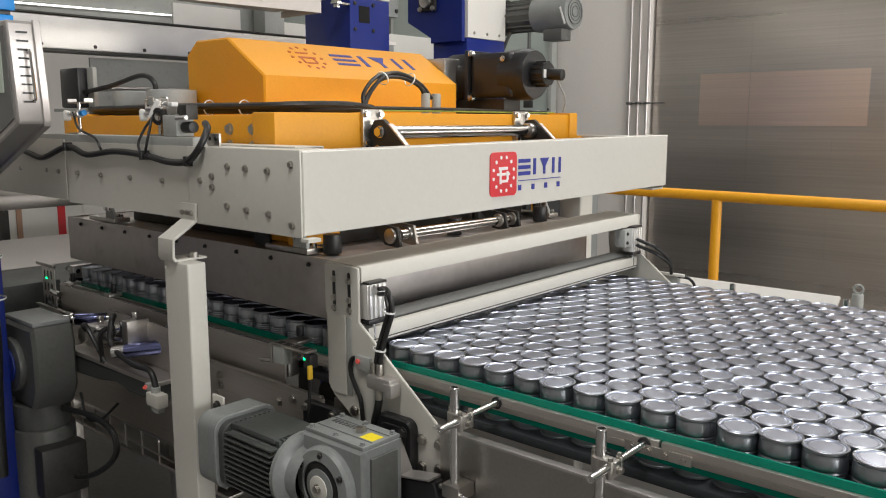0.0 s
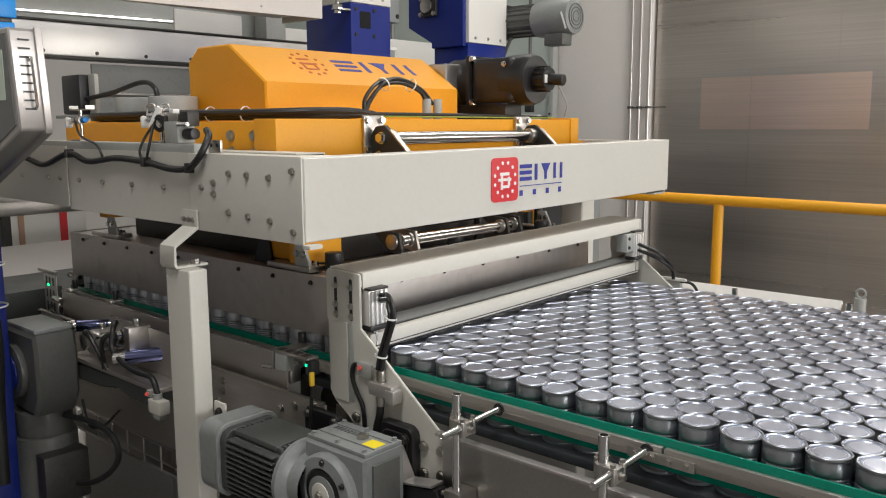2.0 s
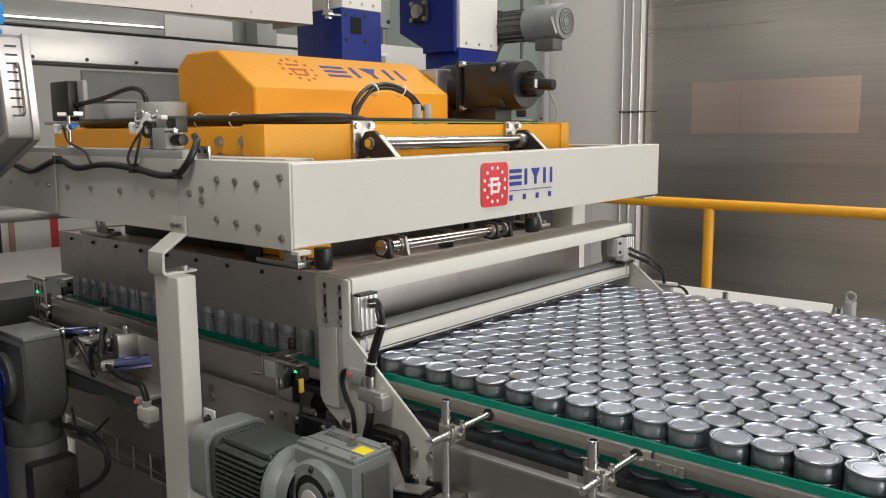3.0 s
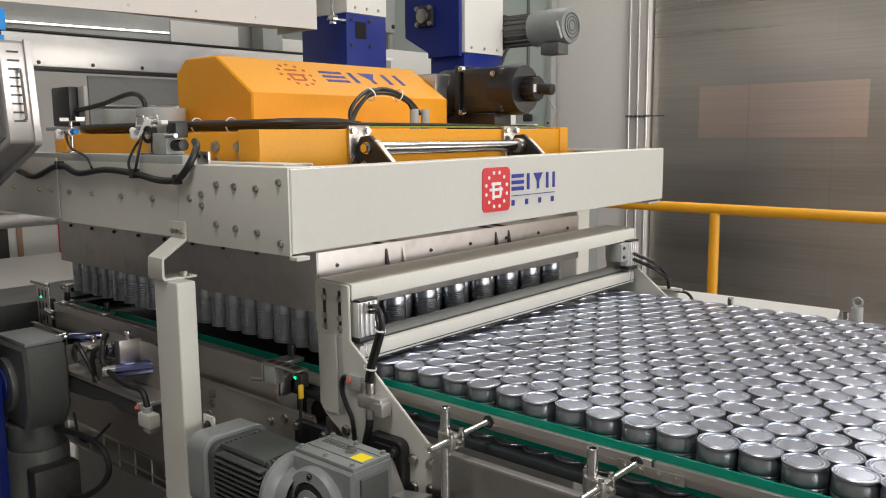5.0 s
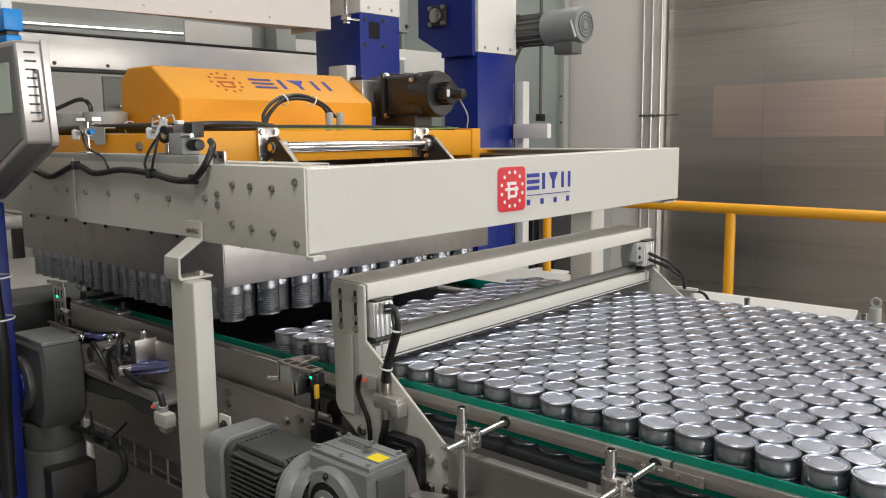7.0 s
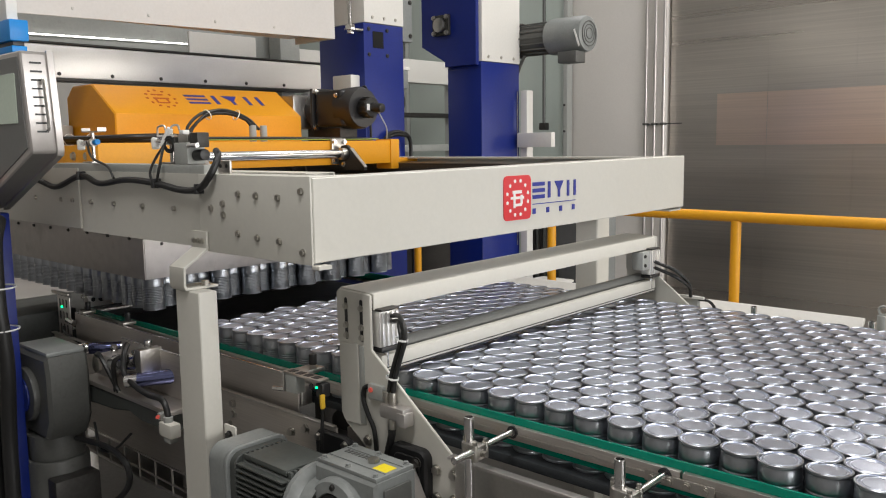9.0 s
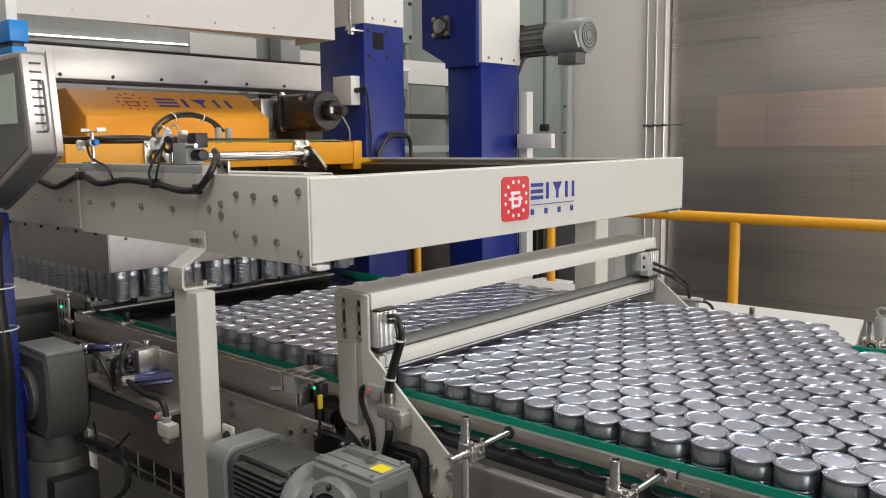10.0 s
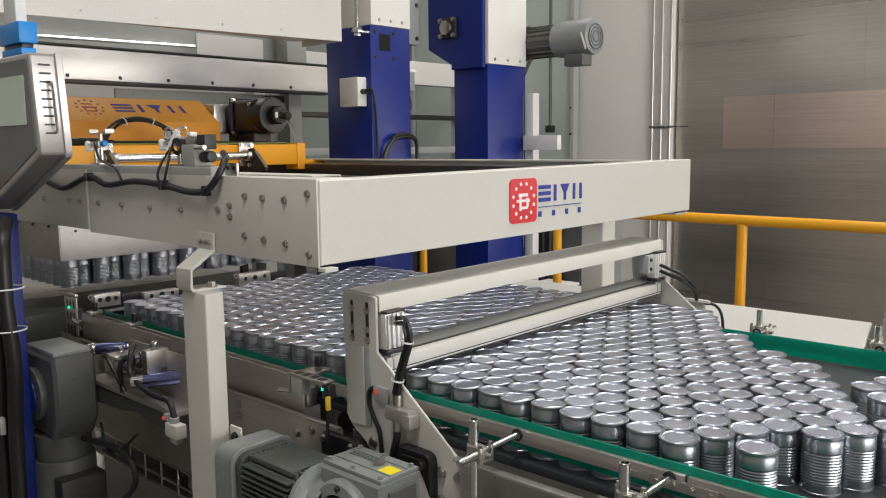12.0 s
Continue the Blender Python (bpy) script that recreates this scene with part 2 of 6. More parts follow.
def cable(pts, r, seg=10, n=8, bm=None):
    bm = bm or bmesh.new()
    path = smooth_path(pts, n)
    prev, up = None, Vector((0, 0, 1))
    for i, p in enumerate(path):
        d = (path[min(i + 1, len(path) - 1)] - path[max(i - 1, 0)]).normalized()
        u = d.orthogonal().normalized() if prev is None else (up - d * up.dot(d)).normalized()
        up = u
        w = d.cross(u)
        ring = [bm.verts.new(p + (u * math.cos(2 * math.pi * k / seg) + w * math.sin(2 * math.pi * k / seg)) * r) for k in range(seg)]
        if prev:
            for k in range(seg):
                bm.faces.new((prev[k], prev[(k + 1) % seg], ring[(k + 1) % seg], ring[k]))
        else:
            bm.faces.new(ring[::-1])
        prev = ring
    bm.faces.new(prev)
    return bm


def bolt(p, axis, parent, r=0.009, h=0.007, material=None, name="bolt"):
    """A hexagon bolt with its washer, proud of a face."""
    p, d = Vector(p), Vector(axis)
    bm = cyl(p, p + d * h * 0.3, r * 1.25, 16)
    cyl(p + d * h * 0.3, p + d * h, r, 6, bm=bm)
    return part(name, bm, material or ZINC, parent)


# ---- hall ----
def setting(name, bm, material, label):
    ob = new(name, finish(bm, name, material))
    return tagged(ob, label, kind="structure")


setting("floor", box(-9.2, 7.2, -6.2, 5.4, -0.2, 0, 0), FLOOR, "grey epoxy factory floor with scuffs")
setting("ceiling", box(-9.2, 7.2, -6.2, 5.4, 6.0, 6.2, 0), CEIL, "pale sheet ceiling of the factory hall")
setting("wall_west", box(-9.4, -9.2, -6.2, 5.4, 0, 6, 0), WALLW, "pale painted hall wall")
east = box(7.2, 7.4, -6.2, 5.4, 0, 0.98, 0)
for y0, y1, z0, z1 in ((-6.2, 5.4, 3.22, 6), (-6.2, -2.62, 0.98, 3.22), (4.42, 5.4, 0.98, 3.22)):
    box(7.2, 7.4, y0, y1, z0, z1, 0, east)
setting("wall_east", east, WALLW, "pale painted hall wall with an opening added for daylight")
# out of view; its grey keeps fill light and can reflections low
setting("wall_south", box(-9.2, 7.2, -6.4, -6.2, 0, 6, 0), WALLD, "unseen hall wall, grey to dim fill light and reflections")
wall_n = setting("wall_north", box(-9.2, 7.2, 5.2, 5.4, 0, 6, 0), WALLG, "pale green-grey panel wall")
setting("wall_pier", box(-3.92, -3.02, 4.95, 5.2, 0, 6, 0.004), WALLW, "warm grey painted wall pier")


def steel_wall():
    w = thing("steel_panel_wall", (0, 5.05, 0), "brushed stainless steel panel wall with vertical seams", "wall", kind="structure")
    x = -2.99
    for width in (0.80, 0.62, 1.0, 1.0, 1.0, 1.0, 1.0, 1.0, 1.0):
        part("panel", box(x + 0.0004, x + width - 0.0004, 5.0, 5.2, 0, 6, 0), WALLSTEEL, w)
        x += width
    # warm reflection in the steel, put in as thin sheets of tinted metal
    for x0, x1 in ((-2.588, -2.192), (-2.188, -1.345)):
        part("warm_sheet", box(x0, x1, 4.997, 4.9995, 1.583, 1.984, 0), BEIGE, w, "warm reflection on the panel wall, built as a tinted sheet")
    return w


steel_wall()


def wall_pipes():
    w = thing("wall_pipes", (-3.1, 4.93, 0), "three slim steel pipes clipped upright to the wall", "pipes")
    for x in (-3.17, -3.09, -3.01):
        part("pipe", cyl((x, 4.92, 0), (x, 4.92, 6), 0.013, 12), SATIN, w)
        part("clip", box(x - 0.017, x + 0.017, 4.90, 4.95, 1.753, 1.772, 0.003), MOTOR, w)
    part("rail", box(-3.2, -2.86, 4.935, 4.95, 1.759, 1.767, 0.001), MOTOR, w)


wall_pipes()

# ---- frame round the lifting station ----
FX, FY0, FY1, FZ0, FZ1 = -1.05, -0.274, 1.368, 1.381, 1.558


def logo_plate(parent, x, y0, z0, size, plate, white, words):
    """The maker's mark: a rounded plate with a ring of dots and plain bars beside it, on a face that looks to +x."""
    part("mark_plate", slab(rounded(y0, y0 + size, z0, z0 + size, size * 0.12), "x", x, x + 0.002, 0), plate, parent, "rounded red mark with pale dots")
    c = (y0 + size / 2, z0 + size / 2)
    bm = bmesh.new()
    for k in range(12):
        a = radians(30 * k + 15)
        q = (c[0] + size * 0.39 * math.cos(a), c[1] + size * 0.39 * math.sin(a))
        slab([(q[0] + size * 0.045 * math.cos(b), q[1] + size * 0.045 * math.sin(b)) for b in [radians(72 * j + 90) for j in range(5)]], "x", x + 0.002, x + 0.003, 0, bm)
    for k, (y, z, hw, hh) in enumerate(((-0.02, 0.13, 0.17, 0.035), (-0.02, 0.0, 0.24, 0.03), (-0.13, -0.05, 0.035, 0.17), (0.13, -0.04, 0.035, 0.10), (-0.02, -0.16, 0.15, 0.03))):
        slab([(c[0] + (y - hw) * size, c[1] + (z - hh) * size), (c[0] + (y + hw) * size, c[1] + (z - hh) * size), (c[0] + (y + hw) * size, c[1] + (z + hh) * size), (c[0] + (y - hw) * size, c[1] + (z + hh) * size)], "x", x + 0.002, x + 0.003 + 0.0005 * k, 0, bm)
    part("mark_shape", bm, white, parent)
    # plain blue shapes beside it: stacked bars, uprights and a funnel
    y, zt, k = y0 + size * 1.08, z0 + size * 0.82, size * 1.28
    quads = [[(y, zt - q * k), (y + 0.37 * k, zt - q * k), (y + 0.37 * k, zt - (q - 0.07) * k), (y, zt - (q - 0.07) * k)] for q in (0.07, 0.185, 0.30)]
    quads.append([(y + 0.47 * k, zt - 0.30 * k), (y + 0.55 * k, zt - 0.30 * k), (y + 0.55 * k, zt), (y + 0.47 * k, zt)])
    quads.append([(y + 0.79 * k, zt - 0.30 * k), (y + 0.86 * k, zt - 0.30 * k), (y + 0.86 * k, zt - 0.16 * k), (y + 0.97 * k, zt), (y + 0.68 * k, zt), (y + 0.79 * k, zt - 0.16 * k)])
    for a in (1.09, 1.31):
        quads.append([(y + a * k, zt - 0.30 * k), (y + (a + 0.075) * k, zt - 0.30 * k), (y + (a + 0.075) * k, zt), (y + a * k, zt)])
    for q in quads:
        part("mark_bar", slab(q, "x", x, x + 0.0015, 0), words, parent)
    z = zt - 0.40 * k
    part("mark_line", slab([(y, z), (y + 1.38 * k, z), (y + 1.38 * k, z + 0.015 * k), (y, z + 0.015 * k)], "x", x, x + 0.0015, 0), words, parent)
    for j in range(4):
        a = y + j * 0.42 * k
        part("mark_bar", slab([(a, z - 0.17 * k), (a + 0.09 * k, z - 0.17 * k), (a + 0.09 * k, z - 0.07 * k), (a, z - 0.07 * k)], "x", x, x + 0.0015, 0), words, parent)


def channel_x(name, parent, x0, x1, y, z0, z1, side, t=0.006, fl=0.06):
    """A folded channel along x whose web stands at y; the flanges point to side."""
    a, b = sorted((y, y + side * fl))
    prof = [(y, z0), (y + side * fl, z0), (y + side * fl, z0 + t), (y + side * t, z0 + t), (y + side * t, z1 - t), (y + side * fl, z1 - t), (y + side * fl, z1), (y, z1)]
    return part(name, slab(prof, "x", x0, x1, 0.0015), CREAM, parent)


def station_frame():
    f = thing("station_frame", (-1.9, 0.55, 0), "cream painted steel channel frame round the lifting station", "machine frame")
    zt = 0.0135  # beam and flanges sheared to fit the camera's view
    bm = slab([(FY0 + 0.0005, FZ0), (FY1, FZ0 + zt), (FY1, FZ1 + zt), (FY0 + 0.0005, FZ1)], "x", FX - 0.006, FX, 0.002)
    front = part("front_beam", bm, CREAM, f)
    for z in (FZ0, FZ1 - 0.006):
        part("beam_flange", slab([(FY0 + 0.01, z), (FY1, z + zt), (FY1, z + zt + 0.006), (FY0 + 0.01, z + 0.006)], "x", FX - 0.07, FX - 0.0065, 0.001), CREAM, f)
    channel_x("near_beam", f, -2.13, FX - 0.010, FY0, FZ0 + 0.003, FZ1 + 0.003, 1, 0.006, 0.10)
    channel_x("near_beam_end", f, -3.7, -2.136, FY0 - 0.002, FZ0 + 0.010, FZ1 + 0.010, 1, 0.006, 0.10)
    part("splice_plate", box(-1.475, FX - 0.001, FY0 - 0.006, FY0 - 0.0005, FZ0 - 0.004, FZ1 + 0.003, 0.002), CREAM, f)
    part("top_rail", box(-2.33, -1.46, FY0 + 0.002, FY0 + 0.06, FZ1 + 0.001, FZ1 + 0.024, 0.003), GREY, f)
    channel_x("far_beam", f, -3.7, FX - 0.010, FY1, FZ0, FZ1 + 0.010, -1, 0.006, 0.08)
    # shade inside the far beam is put into this rail's dark material
    part("inner_rail", box(-3.7, -1.12, FY1 - 0.16, FY1 - 0.12, FZ1 - 0.065, FZ1 - 0.015, 0.003), DARK, f)
    part("rail_edge", box(-3.7, -1.12, FY1 - 0.162, FY1 - 0.156, FZ1 - 0.0145, FZ1 - 0.0105, 0.001), STEEL, f, "bright rail edge")
    for k in range(12):
        part("rail_slot", slab(rounded(-2.9 + 0.15 * k, -2.84 + 0.15 * k, FZ1 - 0.046, FZ1 - 0.034, 0.005), "y", FY1 - 0.1612, FY1 - 0.1602, 0), BLACK, f)
    part("inner_ledge", slab([(-0.212, 1.5645), (-0.130, 1.5645), (-0.130, 1.549), (-0.1335, 1.549), (-0.1335, 1.5618), (-0.212, 1.5618)][::-1], "x", -2.6, -1.15, 0), CREAM, f, "cream folded ledge with an open end")
    part("corner_lip", slab([(-1.055, FZ0 - 0.012), (-1.030, FZ0 - 0.012), (-1.030, FZ0 - 0.004), (-1.055, FZ0 - 0.004)], "y", FY0 - 0.005, FY0 + 0.03, 0.001), CREAM, f)
    for x, z in ((-1.080, 1.530), (-1.080, 1.402), (-1.16, 1.514), (-1.24, 1.516), (-1.308, 1.518), (-1.16, 1.420), (-1.24, 1.423), (-1.315, 1.428), (-1.372, 1.494), (-1.372, 1.468), (-1.422, 1.482)):
        bolt((x, FY0 - 0.006, z), (0, -1, 0), f, 0.0068, 0.006)
    for x in (-1.60, -1.76, -1.92, -2.06, -2.18, -2.26, -2.45):
        bolt((x, FY0 - 0.001, 1.473), (0, -1, 0), f, 0.006)
    # the near leg hangs from the beam by a bracket bent outward
    pts = [(-0.2810, 1.425), (-0.2870, 1.425), (-0.2870, 1.385), (-0.350, 1.345), (-0.352, 1.300), (-0.346, 1.2905), (-0.26, 1.2905), (-0.26, 1.296), (-0.340, 1.296), (-0.345, 1.302), (-0.344, 1.341), (-0.2810, 1.381)]
    part("leg_bracket", slab(pts, "x", -1.505, -1.440, 0.001), CREAM, f)
    for x in (-1.456, -1.474, -1.494):
        bolt((x, -0.287, 1.402), (0, -1, 0), f, 0.0055, 0.006)
    part("leg", box(-1.502, -1.398, -0.340, -0.290, 0, 1.2900, 0.006, seg=3), CREAM, f, "cream painted square leg")
    part("leg", box(-1.488, -1.389, 1.35, 1.44, 0, 1.378, 0.010, seg=3), CREAM, f, "cream painted square leg")
    part("leg", box(-3.6, -3.5, -0.27, -0.18, 0, 1.378, 0.010, seg=3), CREAM, f, "cream painted square leg")
    part("leg", box(-3.6, -3.5, 1.29, 1.366, 0, 1.378, 0.010, seg=3), CREAM, f, "cream painted square leg")
    bolt((-1.45, -0.29, 1.2965), (0, 0, 1), f, 0.010, 0.012)
    logo_plate(front, FX + 0.0005, 0.352, 1.420, 0.118, RED, CHALK, INK)
    return f


station_frame()

# ---- conveyor ----
BZ = 0.990   # belt
CT = 1.100   # tops of the cans
DI = 0.0735  # pitch of the cans
RY = DI * 0.866


def conveyor():
    c = thing("can_conveyor", (-0.5, 0.54, 0), "wide can conveyor with dark belt and green plastic guides", "conveyor")
    bm = box(-2.75, 1.95, -0.06, 1.145, BZ - 0.02, BZ, 0.004)
    part("belt", bm, BELT, c, "dark plastic belt")
    for y0, y1, s in ((-0.049, -0.043, -1), (1.125, 1.131, 1)):
        part("guide_liner", box(-1.02, 1.95, y0, y1, 1.010 if s < 0 else 0.992, 1.070 if s < 0 else 1.046, 0.002), GREEN, c, "green plastic guide strip")
        part("guide_liner", box(-2.62, -1.19, y0, y1, 1.024, 1.056, 0.002), GREEN, c, "green plastic guide strip")
        a = y0 if s < 0 else y1
        lo, hi = sorted((a + s * 0.001, a + s * 0.013))
        for x0, x1, z0 in ((-1.02, -0.335, 1.026 if s < 0 else 1.008), (-0.331, 1.95, 1.026 if s < 0 else 1.008), (-2.62, -1.19, 1.010)):
            r = part("guide_rail", box(x0, x1, lo, hi, z0, z0 + 0.030, 0.003), BRUSHED, c, "brushed steel guide rail")
            part("rail_rib", box(x0, x1, lo - (0.003 if s < 0 else -0.0125), hi + (0.003 if s > 0 else -0.0125), z0 + 0.009, z0 + 0.015, 0.001), STEEL, r)
        j = part("joint_plate", box(-0.40, -0.27, lo - 0.006 if s < 0 else hi + 0.001, lo - 0.001 if s < 0 else hi + 0.006, 1.026, 1.046, 0.002), STEEL, c)
        for k in range(4):
            bolt((-0.385 + 0.033 * k, lo - 0.006 if s < 0 else hi + 0.006, 1.036), (0, s, 0), j, 0.006, 0.006)
    sp = part("side_plate", box(-0.802, 1.95, -0.125, -0.118, 0.55, 0.978, 0.003), STEEL, c, "dented stainless steel side plate")
    part("side_lip", box(-0.812, 1.95, -0.137, -0.116, 0.979, 0.986, 0.002), SATIN, c, "worn bright lip")
    sp = part("side_plate", box(-2.75, -1.17, -0.132, -0.125, 0.66, 0.962, 0.003), BRUSHED, c, "brushed steel side plate with bolts")
    part("side_lip", box(-2.75, -1.17, -0.142, -0.128, 0.963, 0.969, 0.002), STEEL, c)
    part("back_plate", box(-1.168, -0.99, -0.100, -0.094, 0.66, 0.958, 0.002), BRUSHED, c)
    part("inner_tray", box(-2.75, -1.18, -0.122, -0.066, 0.90, 0.93, 0.002), DARK, c)
    for x, z in ((-1.342, 0.915), (-1.34, 0.86), (-1.60, 0.935), (-1.60, 0.905), (-1.62, 0.87), (-1.285, 0.935)):
        bolt((x, -0.132, z), (0, -1, 0), sp, 0.010, 0.009, STEEL)
    part("cover_strip", box(-1.74, -1.34, -0.100, -0.066, 0.972, 1.022, 0.002), STEEL, c, "stainless cover strip")
    part("side_plate", box(-2.75, 1.95, 1.205, 1.212, 0.55, 0.955, 0.003), BRUSHED, c, "brushed steel side plate")
    for x in (-2.6, -1.9, -0.4, 0.6, 1.6):
        for y in (-0.10, 1.19):
            part("leg", box(x - 0.03, x + 0.03, y - 0.012, y + 0.02, 0, 0.66, 0.004), STEEL, c)
    for x in (-2.70, -1.25, 1.9):
        part("roller", cyl((x, -0.05, BZ - 0.055), (x, 1.135, BZ - 0.055), 0.034, 20), DARK, c)
    return c


conveyor()


def guide_clamp(x, y=-0.16, flip=1):
    g = thing("guide_clamp", (x, y, 0.62), "steel post with cross clamp holding a guide rod", "clamp", "guide clamps along the conveyor")
    s = 1 if flip > 0 else -1
    tube = cyl((x, y, 0.865), (x, y, 1.080), 0.0098, 20)
    lathe((x, y, 1.080), (0, 0, 1), [(0.0098, 0), (0.0098, 0.0135), (0.0093, 0.014), (0.0078, 0.014), (0.0076, 0.001), (0.0004, 0.001)], 20, bm=tube)
    part("post", tube, CHROME, g)
    zc = 1.028
    part("clamp_block", box(x - 0.002, x + 0.034, y - 0.014, y + 0.014, zc - 0.013, zc + 0.015, 0.004), STEEL, g)
    part("clamp_collar", cyl((x, y, zc - 0.016), (x, y, zc + 0.016), 0.0150, 20, 0.003), STEEL, g)
    rod = cyl((x + 0.022, y - 0.070 * s, zc + 0.002), (x + 0.032, y + 0.100 * s, zc + 0.016), 0.0070, 18)
    lathe((x + 0.022, y - 0.070 * s, zc + 0.002), (0, -s, 0), [(0.0070, -0.001), (0.0070, 0.0005), (0.0048, 0.0005), (0.0045, -0.0005), (0.0004, -0.0005)], 18, bm=rod)
    part("rod", rod, CHROME, g)
    part("grommet", lathe((x + 0.032, y + 0.094 * s, zc + 0.0155), (0, s, 0), [(0.008, 0), (0.013, 0.001), (0.013, 0.006), (0.008, 0.006)], 16), BLACK, g)
    for dx, dy in ((0.028, -0.016 * s), (0.028, 0.016 * s), (-0.019, 0.012 * s)):
        part("clamp_ear", cyl((x + dx, y + dy, zc - 0.014), (x + dx, y + dy, zc + 0.018), 0.0065, 10, 0.001), ZINC, g)
        part("clamp_screw", cyl((x + dx, y + dy, zc + 0.018), (x + dx, y + dy, zc + 0.024), 0.0045, 6), STEEL, g)
    bolt((x + 0.034, y, zc), (1, 0, 0), g, 0.006, 0.010)
    part("foot", box(x - 0.020, x + 0.026, y - 0.018, y + 0.034 * s, 0.862, 0.892, 0.004), STEEL, g)
    part("foot_screw", cyl((x - 0.030, y - 0.010, 0.880), (x + 0.042, y - 0.010, 0.872), 0.006, 12, 0.001), CHROME, g)
    return g


for x in (-0.731, -0.395, 0.5):
    guide_clamp(x)
for x in (-0.739, -0.39, 0.4):
    guide_clamp(x, 1.245, -1)


# ---- gate with roller across the conveyor ----
def gate():
    g = thing("gate", (-1.11, 0.54, 0.6), "cream painted gate with press roller across the conveyor", "machine gate")
    out = [(-1.172, 1.286), (-1.165, 1.2945), (-1.064, 1.2930), (-1.057, 1.2905), (-1.056, 1.287), (-1.056, 1.166), (-1.030, 1.146), (-0.812, 0.976), (-0.8065, 0.966), (-0.8065, 0.62), (-1.00, 0.62), (-1.06, 0.74),
           (-1.06, 0.905), (-1.085, 0.930), (-1.110, 0.950), (-1.150, 0.975), (-1.168, 1.0), (-1.168, 1.170), (-1.172, 1.175)]
    for y0, y1, s in ((-0.112, -0.105, -1), (1.195, 1.202, 1)):
        pl = part("side_plate", slab(out, "y", y0, y1, 0.002), CREAM, g, "cream painted side plate with slots")
        yo = y0 if s < 0 else y1
        for x in (-1.138, -1.086):
            part("slot", slab(rounded(x - 0.0045, x + 0.0045, 1.180, 1.278, 0.0045), "y", yo - 0.0012, yo + 0.0012, 0), BLACK, pl)
            for z in (1.258, 1.214, 1.190):
                bolt((x, yo + s * 0.001, z), (0, s, 0), pl, 0.0062, 0.006)
        for x, z in ((-0.861, 0.937), (-0.812, 0.938), (-0.812, 0.883), (-0.861, 0.875), (-1.075, 0.952), (-1.03, 0.80)):
            bolt((x, yo, z), (0, s, 0), pl, 0.010, 0.009)
    part("slot_plate", slab([(-1.156, 1.170), (-1.098, 1.176), (-1.098, 0.984), (-1.148, 0.984), (-1.156, 0.992)], "y", -0.1165, -0.1125, 0.001), CREAM, g)
    # grey strip painted in for the shadow gap beside the slot plate
    part("clamp_strip", box(-1.0965, -1.080, -0.1145, -0.1125, 0.988, 1.172, 0.001), GREY, g, "grey strip for the shaded gap beside the slot plate")
    # folded top beam
    prof = [(-1.176, 1.252), (-1.176, 1.290), (-1.170, 1.2970), (-1.064, 1.2930), (-1.060, 1.2920), (-1.058, 1.2890), (-1.058, 1.255), (-1.064, 1.255), (-1.064, 1.285), (-1.068, 1.287), (-1.166, 1.2905), (-1.170, 1.286), (-1.170, 1.252)]
    part("top_beam", slab(prof, "y", -0.099, 1.194, 0.0012), CREAM, g, "cream folded steel top beam")
    # lower bar and the press roller behind it
    part("lower_bar", box(-1.078, -1.052, -0.085, 1.185, 1.110, 1.148, 0.005), CREAM, g, "cream painted lower bar")
    part("bar_seam", box(-1.0535, -1.0505, -0.085, 1.185, 1.1165, 1.1185, 0), DARK, g)
    part("bar_foot", box(-1.095, -1.060, -0.085, 1.185, 1.104, 1.111, 0.002), DARK, g)
    part("press_roller", cyl((-1.112, -0.085, 1.143), (-1.112, 1.185, 1.143), 0.021, 28, 0.002), ROLLER, g, "grey rubber covered roller")
    for y in (-0.075, 1.15):
        c = part("air_cylinder", box(-1.074, -1.042, y - 0.022, y + 0.036, 1.170, 1.252, 0.003), ALU, g, "bright aluminium air cylinder")
        for k in range(4):  # ribs of the drawn profile
            part("profile_rib", box(-1.0425, -1.0355, y - 0.019 + 0.0145 * k, y - 0.011 + 0.0145 * k, 1.172, 1.250, 0.002), ALU, c)
        part("piston_rod", cyl((-1.057, y + 0.01, 1.118), (-1.057, y + 0.01, 1.166), 0.006, 12), CHROME, c)
        part("cylinder_cap", box(-1.076, -1.038, y - 0.021, y + 0.035, 1.158, 1.1695, 0.003), BLACK, c)
        part("end_plate", box(-1.074, -1.036, y - 0.021, y + 0.035, 1.2525, 1.258, 0.001), DARK, c)
    mb = part("mount_block", box(-1.085, -1.045, 1.085, 1.132, 1.19, 1.250, 0.003), GREY, g)
    for z in (1.205, 1.235):
        bolt((-1.045, 1.10, z), (1, 0, 0), mb, 0.005, 0.004, DARK)
    g.location.z += 0.006
    g.rotation_euler.x = radians(0.53)  # gate tilted to fit the camera's view, as the front beam is
    return g


gate()


